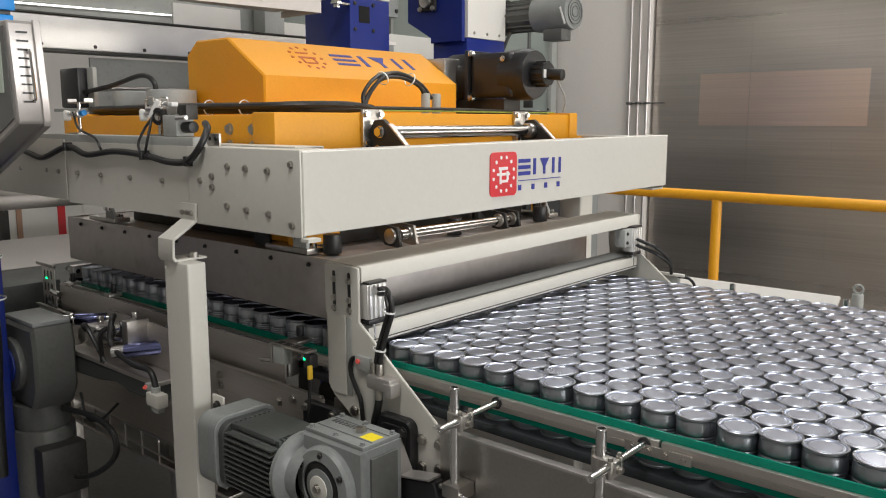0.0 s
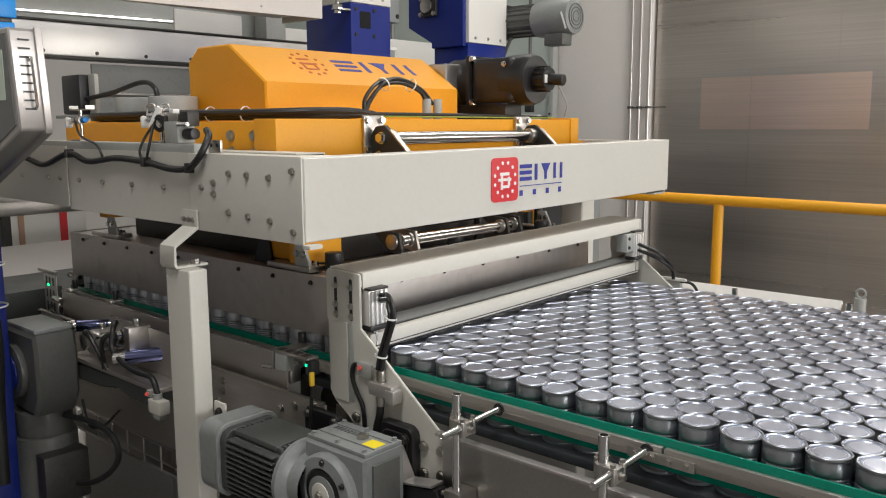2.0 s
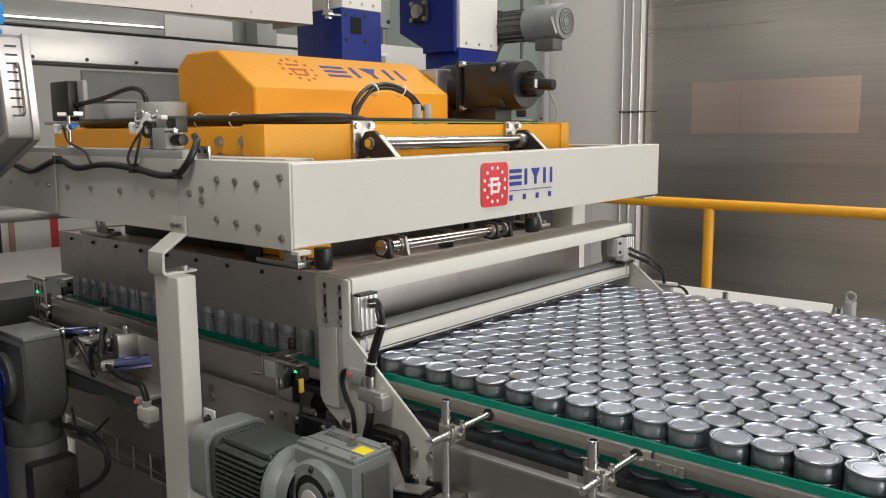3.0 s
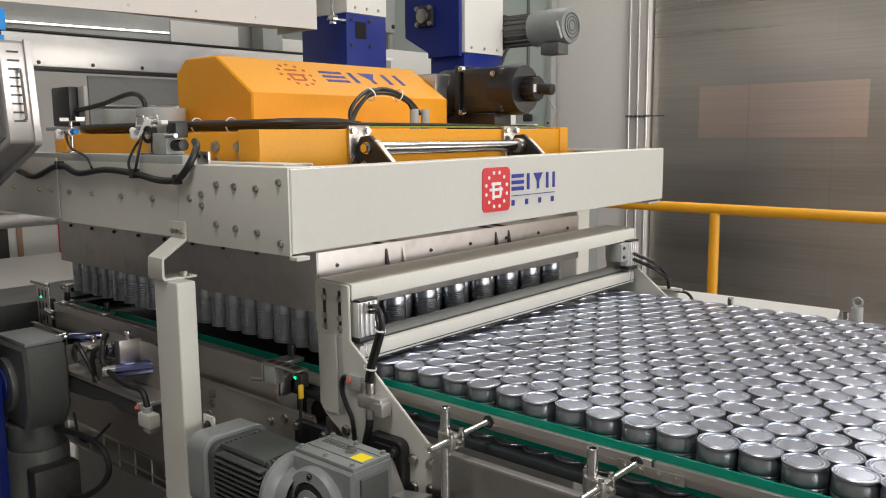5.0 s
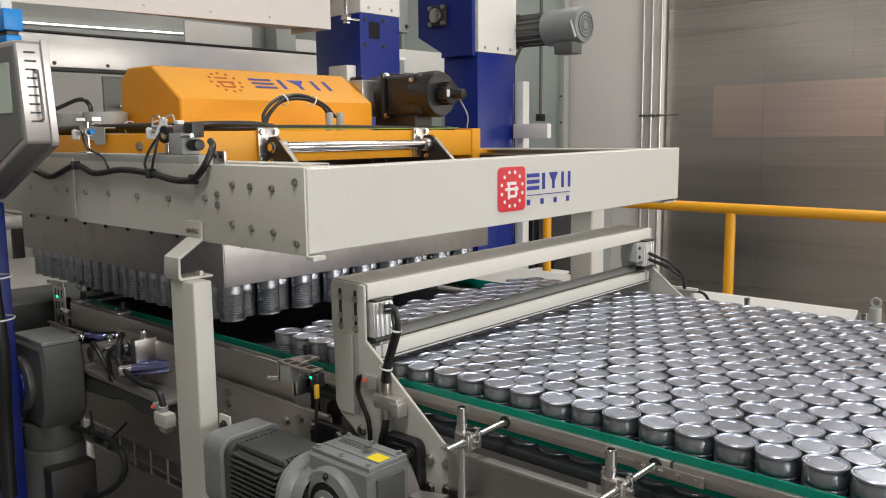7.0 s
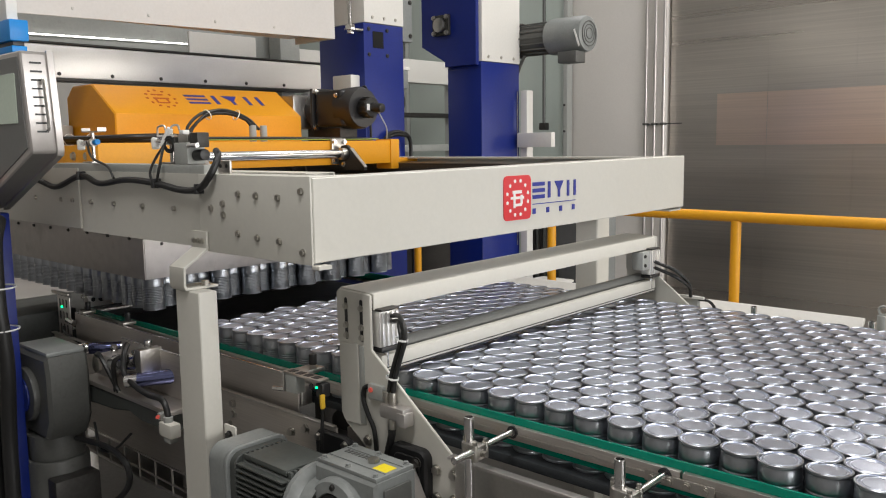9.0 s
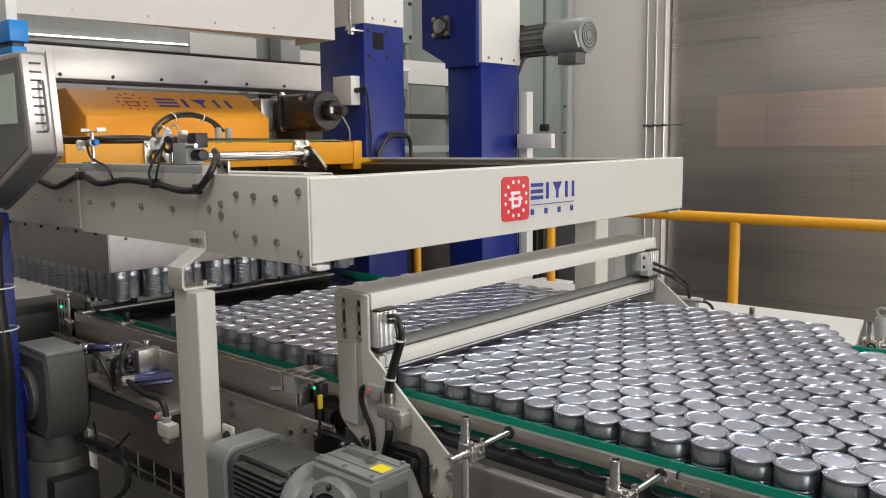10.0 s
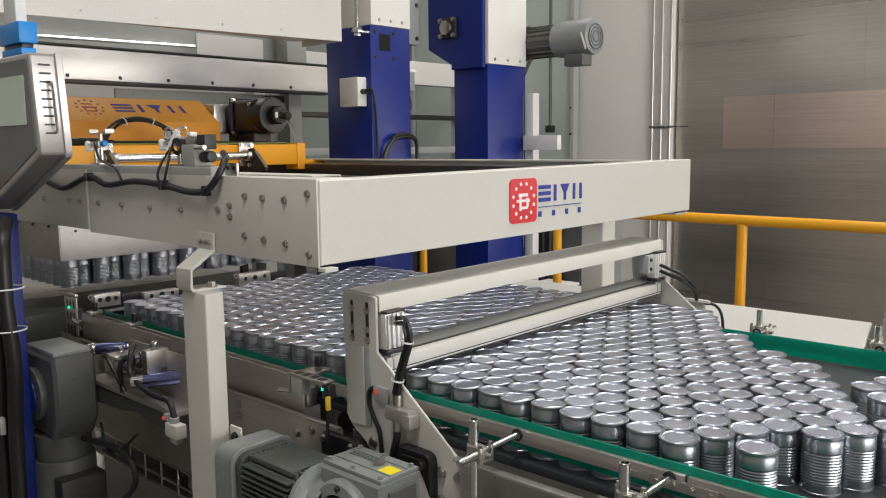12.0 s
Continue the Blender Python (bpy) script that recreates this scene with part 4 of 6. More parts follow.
# ---- drives ----
def gear_motor():
    g = thing("gear_motor", (-1.1, -0.27, 0.60), "dusty grey-green gear motor beside the cream gate", "gear motor")
    cy, cz = -0.288, 0.868
    # square finned motor body along x
    hw = 0.066
    m = part("motor_body", slab(rounded(cy - hw, cy + hw, cz - hw, cz + hw, 0.022), "x", -1.24, -1.065, 0.003), MOTORF, g, "dark grey-green motor body with cooling fins")
    for k in range(11):
        o = -0.060 + 0.012 * k
        part("fin", box(-1.236, -1.070, cy - hw - 0.016 + 0.25 * max(0, abs(o) - 0.04), cy - hw + 0.004, cz + o - 0.0016, cz + o + 0.0016, 0), MOTORF, m)
        part("fin", box(-1.236, -1.070, cy + hw - 0.004, cy + hw + 0.014, cz + o - 0.0016, cz + o + 0.0016, 0), MOTORF, m)
    # flat terminal cover on top, with toothed edges at both ends
    part("terminal_cover", box(-1.228, -1.078, cy - 0.058, cy + 0.058, cz + hw + 0.0005, cz + hw + 0.014, 0.004), MOTORF, m)
    for k in range(9):
        y = cy - 0.052 + 0.013 * k
        for x in (-1.234, -1.071):
            part("tooth", box(x - 0.006, x + 0.006, y - 0.0035, y + 0.0035, cz + hw - 0.004, cz + hw + 0.011, 0.001), MOTORF, m)
    part("cowl_ring", slab(rounded(cy - 0.078, cy + 0.078, cz - 0.078, cz + 0.078, 0.03), "x", -1.262, -1.2405, 0.002), MOTORD, g)
    part("fan_cowl", slab(rounded(cy - 0.085, cy + 0.085, cz - 0.085, cz + 0.085, 0.034), "x", -1.345, -1.2625, 0.012), MOTORG, g, "grey sheet fan cowl")
    part("cowl_lip", slab(rounded(cy - 0.0865, cy + 0.0865, cz - 0.0865, cz + 0.0865, 0.035), "x", -1.270, -1.2615, 0.002), MOTORG, g)
    part("end_shield", lathe((-1.064, cy, cz), (1, 0, 0), [(0.06, 0), (0.086, 0.0), (0.087, 0.012), (0.078, 0.020), (0.066, 0.026), (0.064, 0.06)], 36), MOTORG, g, "grey end shield")
    # gearbox
    x0, x1, y0, y1, z1 = -1.036, -0.848, -0.305, -0.190, 0.967
    hb = part("gearbox", slab([(x0, z1), (x1, z1), (x1, 0.80), (x1 - 0.03, 0.74), (x0 + 0.03, 0.74), (x0, 0.80)], "y", y0, y1, 0.006), MOTORG, g, "grey cast gearbox housing")
    lid = part("gearbox_lid", box(x0 + 0.004, x1 - 0.004, y0 + 0.006, y1 - 0.004, z1, z1 + 0.009, 0.002), MOTORG, hb)
    for x in (x0 + 0.016, x0 + 0.09, x1 - 0.016):
        for y in (y0 + 0.016, y1 - 0.014):
            bolt((x, y, z1 + 0.009), (0, 0, 1), lid, 0.0055, 0.006, MOTORG)
    part("vent_plug", cyl((-0.922, -0.240, z1 + 0.009), (-0.922, -0.240, z1 + 0.018), 0.013, 6, 0.002), ZINC, lid, "brass breather plug")
    part("warning_label", box(-0.900, -0.862, -0.268, -0.232, z1 + 0.009, z1 + 0.0098, 0), YTAG, lid, "yellow warning label")
    for k in range(8):
        part("cast_mark", box(-1.015 + 0.011 * k, -1.009 + 0.011 * k, -0.240, -0.226, z1 + 0.009, z1 + 0.0102, 0), MOTOR, lid)
    part("flange", lathe((-0.952, y0, 0.872), (0, -1, 0), [(0.084, 0), (0.084, 0.012), (0.078, 0.020), (0.056, 0.024), (0.052, 0.012), (0.040, 0.012), (0.040, 0.026), (0.030, 0.028), (0.0, 0.028)], 40), MOTORG, hb, "round output flange")
    part("shaft_cap", cyl((-0.952, y0 - 0.010, 0.872), (-0.952, y0 - 0.0305, 0.872), 0.027, 28, 0.003), CREAM, hb, "pale shaft end washer")
    part("seal", lathe((-0.952, y0 - 0.0185, 0.872), (0, -1, 0), [(0.029, 0), (0.052, 0), (0.052, 0.004), (0.029, 0.006)], 32), RUBBER, hb)
    bolt((-0.952, y0 - 0.0305, 0.872), (0, -1, 0), hb, 0.008, 0.008)
    for a in range(30, 390, 60):
        bolt((-0.952 + 0.068 * math.cos(radians(a)), y0 - 0.020, 0.872 + 0.068 * math.sin(radians(a))), (0, -1, 0), hb, 0.006, 0.006, DARK)
    part("side_cover", box(x1, x1 + 0.006, y0 + 0.02, y1 - 0.02, 0.82, 0.95, 0.003), MOTOR, hb)
    part("bearing_housing", slab(rounded(-0.985, -0.872, 0.79, 0.978, 0.022), "y", -0.138, -0.113, 0.005), BLACK, g, "black cast bearing housing")
    part("bearing_cap", slab(rounded(-0.968, -0.888, 0.80, 0.962, 0.020), "y", -0.142, -0.1385, 0.002), BLACK, g)
    for x, z in ((-0.894, 0.952), (-0.894, 0.86)):
        bolt((x, -0.142, z), (0, -1, 0), g, 0.010, 0.010, DARK)
    part("torque_arm", slab([(-0.905, 0.950), (-0.8985, 0.945), (-0.862, 0.878), (-0.780, 0.892), (-0.780, 0.887), (-0.864, 0.872), (-0.905, 0.942)], "y", -0.185, -0.145, 0.001), SATIN, g, "bent bright torque strap")
    part("arm_cover", slab([(-0.862, 0.870), (-0.770, 0.884), (-0.74, 0.80), (-0.862, 0.76)], "y", -0.180, -0.150, 0.002), BLACK, g, "dark plate under the strap")
    part("stand", box(-1.02, -0.88, -0.28, -0.20, 0.60, 0.74, 0.004), DARK, g)
    for y in (y0 + 0.036, y1 - 0.030):
        part("lid_rib", box(x0 + 0.008, x1 - 0.008, y - 0.0015, y + 0.0015, z1 + 0.009, z1 + 0.0115, 0.0005), MOTORG, lid)
    return g


gear_motor()
bc = thing("bearing_carrier", (-1.16, -0.12, 0.88), "black bearing carrier with bolts beside the gate", "bearing")
part("carrier_plate", slab(rounded(-1.228, -1.100, 0.86, 0.955, 0.020), "y", -0.150, -0.133, 0.004), BLACK, bc)
for x, z in ((-1.215, 0.938), (-1.118, 0.938)):
    bolt((x, -0.150, z), (0, -1, 0), bc, 0.008, 0.008, STEEL)
single("drive_pedestal", box(-1.05, -0.85, -0.30, -0.18, 0, 0.60, 0.006), DARK, "dark steel pedestal under the gear motor", "pedestal")


def left_gear_motor():
    g = thing("upright_gear_motor", (-2.33, -0.31, 0), "dull grey gear motor hanging upright beside the conveyor", "gear motor")
    hb = part("gearbox", slab([(-2.47, 1.0), (-2.225, 1.0), (-2.215, 0.94), (-2.215, 0.80), (-2.25, 0.74), (-2.44, 0.74), (-2.48, 0.82), (-2.48, 0.95)], "y", -0.375, -0.245, 0.010), MOTOR, g, "grey cast gearbox")
    part("gearbox_lid", box(-2.455, -2.235, -0.365, -0.250, 1.0, 1.014, 0.004), MOTORG, hb)
    part("flange", cyl((-2.36, -0.374, 0.87), (-2.36, -0.395, 0.87), 0.085, 32, 0.006), MOTOR, hb)
    part("flange_cap", cyl((-2.36, -0.395, 0.87), (-2.36, -0.402, 0.87), 0.055, 28, 0.004), BLUE, hb, "blue round cap")
    part("neck", cyl((-2.345, -0.31, 0.74), (-2.345, -0.31, 0.66), 0.085, 28, 0.006), MOTOR, g)
    part("motor_body", cyl((-2.345, -0.31, 0.66), (-2.345, -0.31, 0.33), 0.095, 32, 0.01), MOTOR, g, "grey upright motor body")
    part("terminal_box", box(-2.262, -2.20, -0.38, -0.24, 0.46, 0.62, 0.008), DARK, g)
    part("fan_cowl", cyl((-2.345, -0.31, 0.33), (-2.345, -0.31, 0.20), 0.10, 32, 0.015), MOTOR, g)
    part("stand", box(-2.43, -2.26, -0.36, -0.26, 0, 0.20, 0.01), DARK, g)
    return g


left_gear_motor()


# ---- operator console on its post ----
def console():
    c = thing("operator_console", (-2.25, -0.42, 0), "brushed steel operator console with touch screen on blue post", "control panel")
    out = [(-2.60, 1.885), (-2.045, 1.885), (-2.037, 1.877), (-2.008, 1.622), (-2.013, 1.612), (-2.43, 1.449), (-2.44, 1.446), (-2.60, 1.440)]
    part("housing", slab(out, "y", -0.450, -0.372, 0.004), SATIN, c, "brushed steel housing")
    inner = [(-2.58, 1.870), (-2.055, 1.870), (-2.028, 1.628), (-2.44, 1.464), (-2.58, 1.456)]
    part("front_panel", slab(inner, "y", -0.4525, -0.4505, 0), PANELG, c, "dark grey front panel")
    part("screen", slab(rounded(-2.48, -2.075, 1.695, 1.828, 0.004), "y", -0.4555, -0.453, 0.0005), SCREEN, c, "lit touch screen")
    part("rear_flange", slab([(-2.038, 1.888), (-2.030, 1.888), (-2.000, 1.622), (-2.005, 1.606), (-2.425, 1.441), (-2.431, 1.4475), (-2.012, 1.614), (-2.008, 1.624)], "y", -0.385, -0.366, 0.001), SATIN, c)
    u = Vector((0.029, 0, -0.255)).normalized()
    for k in range(9):
        q = Vector((-2.0335, 0, 1.866)) + u * (0.012 + 0.023 * k)
        part("vent_slot", slab([(q.x, q.z - 0.0025), (q.x + 0.0015, q.z - 0.0025), (q.x + 0.0015, q.z + 0.0025), (q.x, q.z + 0.0025)], "y", -0.430, -0.400, 0), BLACK, c)
    part("pull_handle", cable([(-2.030, -0.405, 1.800), (-2.018, -0.405, 1.806), (-2.012, -0.405, 1.800), (-1.998, -0.405, 1.690), (-2.004, -0.405, 1.676), (-2.014, -0.405, 1.676)], 0.004, 8), CHROME, c, "bright wire pull handle")
    part("stop_button", cyl((-2.33, -0.4525, 1.545), (-2.33, -0.482, 1.545), 0.018, 20, 0.004), REDC, c, "red mushroom button")
    part("post", box(-2.50, -2.335, -0.47, -0.40, 0, 1.438, 0.008), BLUE, c, "dark blue painted post")
    part("signal_lamp_base", box(-2.24, -2.100, -0.445, -0.405, 1.886, 1.904, 0.003), CYAN, c)
    part("signal_neck", box(-2.235, -2.105, -0.44, -0.41, 1.9045, 1.9155, 0.001), BLACK, c)
    part("signal_cap", box(-2.24, -2.095, -0.45, -0.40, 1.916, 1.973, 0.004), CYAN, c, "bright blue plastic cap")
    part("signal_stem", box(-2.22, -2.135, -0.44, -0.41, 1.974, 2.20, 0.004), WHITE, c)
    return c


console()
hs = thing("hose_bundle", (-2.25, -0.48, 0.6), "black corrugated cable hoses hanging under the console", "hoses")
for dx, dy in ((0, 0), (0.035, -0.01), (-0.05, -0.02)):
    part("hose", cable([(-2.28 + dx, -0.455 + dy, 1.425), (-2.22 + dx, -0.49 + dy, 1.36), (-2.20 + dx, -0.50 + dy, 1.20), (-2.20 + dx, -0.49 + dy, 1.02), (-2.24 + dx, -0.485 + dy, 0.80), (-2.25 + dx, -0.485 + dy, 0.58)], 0.021, 12), RUBBER, hs)
for z in (1.24, 1.12):
    part("cable_tie", lathe((-2.192, -0.502, z), (0, 0, 1), [(0.050, -0.002), (0.052, -0.002), (0.052, 0.002), (0.050, 0.002)], 20), CHALK, hs)
single("cross_arm", box(-2.62, -2.24, -0.525, -0.51, 0.80, 0.85, 0.003), GREY, "grey steel cross arm on the post", "bracket")


# ---- columns of the stacker behind ----
def stacker_column(x, y0, y1, depth, z_top, cap_z):
    c = thing("stacker_column", (x - depth / 2, (y0 + y1) / 2, 0), "dark blue box column with white head cover", "column", "columns of the stacker")
    part("column_body", box(x - depth, x, y0, y1, 0, cap_z, 0.006), BLUE, c, "dark blue painted column")
    part("head_cover", box(x - depth * 0.9, x + 0.004, y0 + 0.003, y1 + 0.002, cap_z + 0.001, z_top, 0.006), WHITE, c, "white sheet head cover")
    for k in range(3):
        y = y0 + 0.06 + k * (y1 - y0 - 0.12) / 2
        bolt((x + 0.004, y, cap_z + 0.03), (1, 0, 0), c, 0.007, 0.005)
    return c


C1 = stacker_column(-2.95, 1.60, 1.885, 0.36, 2.95, 2.250)
# flat near-black patch painted for the unlit inside of a hole
part("square_hole", slab(rounded(1.70 - 0.038, 1.70 + 0.038, 2.125, 2.21, 0.004), "x", -2.9502, -2.9485, 0), PIT, C1)
for y, z in ((1.635, 2.22), (1.765, 2.22), (1.635, 2.09), (1.765, 2.09)):
    bolt((-2.95, y, z), (1, 0, 0), C1, 0.009, 0.006, DARK)
C2 = stacker_column(-2.80, 2.36, 2.715, 0.26, 2.95, 2.09)
part("motor_plate", slab([(-3.24, 2.9), (-2.812, 2.9), (-2.812, 2.07), (-3.055, 2.07), (-3.055, 2.10), (-3.24, 2.20)], "y", 2.330, 2.356, 0.003), BLUE, C2, "dark blue bearing plate")
br = part("bearing", box(-3.13, -3.0, 2.305, 2.329, 2.25, 2.37, 0.01), DARK, C2)
part("bearing_ring", cyl((-3.065, 2.305, 2.31), (-3.065, 2.285, 2.31), 0.042, 24, 0.006), STEEL, br)
for x in (-3.115, -3.015):
    for z in (2.265, 2.355):
        bolt((x, 2.305, z), (0, -1, 0), br, 0.012, 0.012, STEEL)
jb = thing("junction_box", (-3.06, 1.55, 1.83), "small white junction box on the blue column", "junction box")
part("box_body", box(-3.13, -2.985, 1.535, 1.598, 1.835, 1.985, 0.006), WHITE, jb)
part("gland", cyl((-2.985, 1.567, 1.91), (-2.955, 1.567, 1.91), 0.014, 14), BLACK, jb)
part("lead", cable([(-2.956, 1.567, 1.91), (-2.93, 1.585, 1.92), (-2.93, 1.60, 1.86), (-2.935, 1.62, 1.70), (-2.935, 1.62, 1.55)], 0.007, 8), RUBBER, jb)
lp = thing("cable_loop", (-2.92, 1.75, 1.4), "black cable loop tied to the column", "cable")
for d in (0, 0.014):
    part("cable", cable([(-2.93, 1.66, 1.45), (-2.925, 1.66 + d, 1.58), (-2.91, 1.72, 1.66 + d), (-2.91, 1.82, 1.675 + d), (-2.92, 1.895, 1.64), (-2.93, 1.90, 1.45)], 0.010, 8), RUBBER, lp)


def column_motor():
    m = thing("lift_motor", (-2.56, 2.80, 2.1), "grey electric motor flanged to the stacker column", "motor")
    y, z = 2.80, 2.265
    part("motor_body", cyl((-2.79, y, z), (-2.55, y, z), 0.085, 32, 0.006), MOTOR, m, "dark finned motor body")
    for k in range(16):
        a = radians(22.5 * k)
        part("fin", box(-2.78, -2.56, y + 0.092 * math.cos(a) - 0.004, y + 0.092 * math.cos(a) + 0.004, z + 0.092 * math.sin(a) - 0.004, z + 0.092 * math.sin(a) + 0.004, 0), MOTOR, m)
    cowl = part("fan_cowl", lathe((-2.56, y, z), (1, 0, 0), [(0.09, 0), (0.103, 0.0), (0.105, 0.02), (0.105, 0.22), (0.097, 0.245), (0.06, 0.252), (0.0, 0.252)], 36), MOTORG, m, "grey fan cowl")
    for r in (0.03, 0.05, 0.07):
        part("grille_ring", lathe((-2.3085, y, z), (1, 0, 0), [(r - 0.003, 0), (r + 0.003, 0), (r + 0.003, 0.003), (r - 0.003, 0.003)], 32), MOTOR, cowl)
    part("terminal_box", box(-2.45, -2.325, y - 0.11, y - 0.01, z - 0.165, z - 0.10, 0.006), MOTOR, m)
    part("label_strip", slab([(-2.345, 2.28), (-2.335, 2.285), (-2.30, 2.19), (-2.31, 2.185)], "y", y - 0.108, y - 0.106, 0), CHALK, m)
    part("flange", cyl((-2.80, y, z), (-2.785, y, z), 0.105, 32, 0.003), DARK, m)
    part("gear_shaft", box(-3.0, -2.80, 2.72, 2.86, 2.19, 2.34, 0.006), DARK, m)
    part("lead", cable([(-2.73, 2.75, 2.17), (-2.76, 2.74, 2.10), (-2.79, 2.735, 2.0), (-2.795, 2.73, 1.7), (-2.795, 2.73, 1.2)], 0.010, 8), MOTOR, m)
    return m


lift_motor = column_motor()
lift_motor.location += Vector((-0.055, 0, -0.026))
wt = thing("wire_trunking", (-2.72, 2.72, 1.0), "white trunking and box beside the blue column", "trunking")
part("duct", box(-2.780, -2.730, 2.70, 2.76, 0.0, 1.935, 0.004), WHITE, wt)
part("box_body", box(-2.775, -2.525, 2.66, 2.699, 1.597, 1.682, 0.004), WHITE, wt)
for x in (-2.845, -2.822, -2.795):
    part("wire", cyl((x, 2.69, 1.0), (x, 2.69, 1.93), 0.003, 6), CHROME, wt)
for z in (1.62, 1.70, 1.78, 1.86, 1.93, 1.3, 1.2, 1.1):
    part("wire", cyl((-2.848, 2.688, z), (-2.79, 2.688, z), 0.003, 6), CHROME, wt)

# ---- beams over the station ----
tb = thing("gantry_beam", (-2.8, 0.0, 2.1), "white sheet clad gantry beam with bolt heads", "gantry beam")
part("cladding", box(-3.02, -2.704, -2.6, 1.185, 2.135, 2.80, 0.006), WHITE, tb, "white sheet cladding")
part("end_plate", slab([(-3.0, 2.11), (-2.715, 2.11), (-2.715, 2.8), (-3.0, 2.8)], "y", 1.196, 1.21, 0.003), CREAM, tb)
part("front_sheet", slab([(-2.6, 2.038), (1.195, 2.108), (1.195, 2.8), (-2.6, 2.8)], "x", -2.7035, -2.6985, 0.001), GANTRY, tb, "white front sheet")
for k in range(9):
    bolt((-2.6985, 0.857 - 0.288 * k, 2.131 - 0.0045 * k), (1, 0, 0), tb, 0.0045, 0.004, STEEL)
for y in (-2.4, 1.0):
    part("hanger", box(-2.95, -2.85, y - 0.05, y + 0.05, 2.80, 6.0, 0.004), CREAM, tb)
hr = thing("hanging_rod", (-2.94, 1.5, 2.19), "bright threaded rod with nuts hanging beside the column", "rod")
part("rod", cyl((-2.94, 1.50, 2.20), (-2.94, 1.50, 6.0), 0.011, 12), CHROME, hr)
part("nut", cyl((-2.94, 1.50, 2.20), (-2.94, 1.50, 2.225), 0.026, 6, 0.002), CHROME, hr)
part("nut", cyl((-2.94, 1.50, 2.182), (-2.94, 1.50, 2.198), 0.018, 6, 0.002), CHROME, hr)
part("stay", box(-2.985, -2.948, 1.50, 1.598, 2.205, 2.215, 0.002), STEEL, hr)
cb = thing("cross_beam", (-3.95, 0.0, 1.9), "stainless steel cross beam behind the carriage", "beam")
part("face_sheet", box(-4.10, -4.04, -2.6, 2.22, 1.985, 2.150, 0.005), ALU, cb)
part("lower_edge", box(-4.13, -4.03, -2.6, 2.22, 1.968, 1.983, 0.003), DARK, cb)
part("upper_edge", box(-4.13, -4.03, -2.6, 2.22, 2.152, 2.163, 0.003), DARK, cb)
part("cover_plate", box(-4.08, -4.06, 1.26, 1.715, 2.164, 2.285, 0.003), WHITE, cb, "pale cover plate")
part("rear_sheet", box(-4.3, -4.28, -2.6, 2.22, 2.1, 2.42, 0.003), GREY, cb)
for k in range(8):
    bolt((-4.04, 1.9 - 0.28 * k, 2.005), (1, 0, 0), cb, 0.008, 0.006, DARK)
for y in (-2.5, 2.0):
    part("post", box(-4.25, -4.13, y - 0.05, y + 0.05, 0, 2.9, 0.004), GREY, cb)
tl = thing("tube_light", (-4.27, 0.8, 2.24), "lit fluorescent tube on the beam", "light")
part("tube", cyl((-4.262, 0.0, 2.215), (-4.262, 1.385, 2.240), 0.0042, 12), GLOW, tl)
part("holder", slab([(-0.05, 2.206), (1.40, 2.233), (1.40, 2.248), (-0.05, 2.221)], "x", -4.279, -4.272, 0.001), GREY, tl)

# ---- guard rail and housing behind the conveyor ----
gr = thing("guard_rail", (-1.4, 1.79, 0), "yellow painted tubular guard rail", "guard rail")
part("top_rail", cyl((-3.3, 1.79, 1.330), (1.6, 1.79, 1.324), 0.021, 20), RAILYEL, gr)
for x in (-2.775, -1.908, -1.038, -0.16, 0.72, 1.58):
    part("post", cyl((x, 1.79, 0), (x, 1.79, 1.312), 0.020, 18), RAILYEL, gr)
part("mid_rail", cyl((-3.3, 1.79, 0.66), (1.6, 1.79, 0.66), 0.018, 16), RAILYEL, gr)
hw = thing("machine_housing", (-1.3, 1.6, 0), "low white sheet housing beside the conveyor", "machine housing")
part("housing_wall", box(-2.25, -0.485, 1.41, 1.425, 0.0, 0.93, 0.003), WHITE, hw)
# upper wall strip leaned back to look brighter, its outline fitted to the camera's view
part("sloped_cover", slab([(1.408, 0.931), (1.515, 1.043), (1.525, 1.043), (1.53, 1.036), (1.428, 0.931)], "x", -2.25, -0.485, 0.002), WHITE, hw, "white top of the housing wall, tilted to catch more light")
part("end_block", box(-0.484, -0.40, 1.50, 1.60, 0.0, 0.985, 0.004), WHITE, hw)
eb = thing("eye_post", (-0.46, 1.49, 0.98), "grey post with an eye bolt", "eye bolt")
part("post", cyl((-0.462, 1.485, 0.90), (-0.462, 1.485, 1.075), 0.018, 18, 0.002), GREY, eb)
tor = bmesh.new()
for k in range(20):
    a, b = radians(18 * k), radians(18 * k + 18)
    cyl((-0.462 + 0.014 * math.cos(a), 1.485, 1.090 + 0.014 * math.sin(a)), (-0.462 + 0.014 * math.cos(b), 1.485, 1.090 + 0.014 * math.sin(b)), 0.0042, 8, bm=tor)
part("eye", tor, GREY, eb)
eb.location += Vector((0.040, 0, -0.008))
part("bracket", box(-0.49, -0.435, 1.467, 1.499, 0.90, 0.93, 0.003), GREY, eb)
sb = thing("sensor_bracket", (-0.93, 1.25, 1.0), "grey bracket with black cable by the guide", "bracket")
part("plate", box(-0.985, -0.925, 1.235, 1.255, 0.955, 1.105, 0.003), GREY, sb)
part("arm", box(-1.06, -0.90, 1.225, 1.234, 1.098, 1.108, 0.002), WHITE, sb)
part("cable", cable([(-0.93, 1.24, 1.095), (-0.89, 1.25, 1.09), (-0.87, 1.26, 1.05), (-0.87, 1.27, 0.96)], 0.005, 8), RUBBER, sb)

# ---- hoses and valves on the gate ----
gh = thing("gate_air_lines", (-1.05, -0.12, 0.8), "black air hoses with brass fittings on the gate", "air hoses")
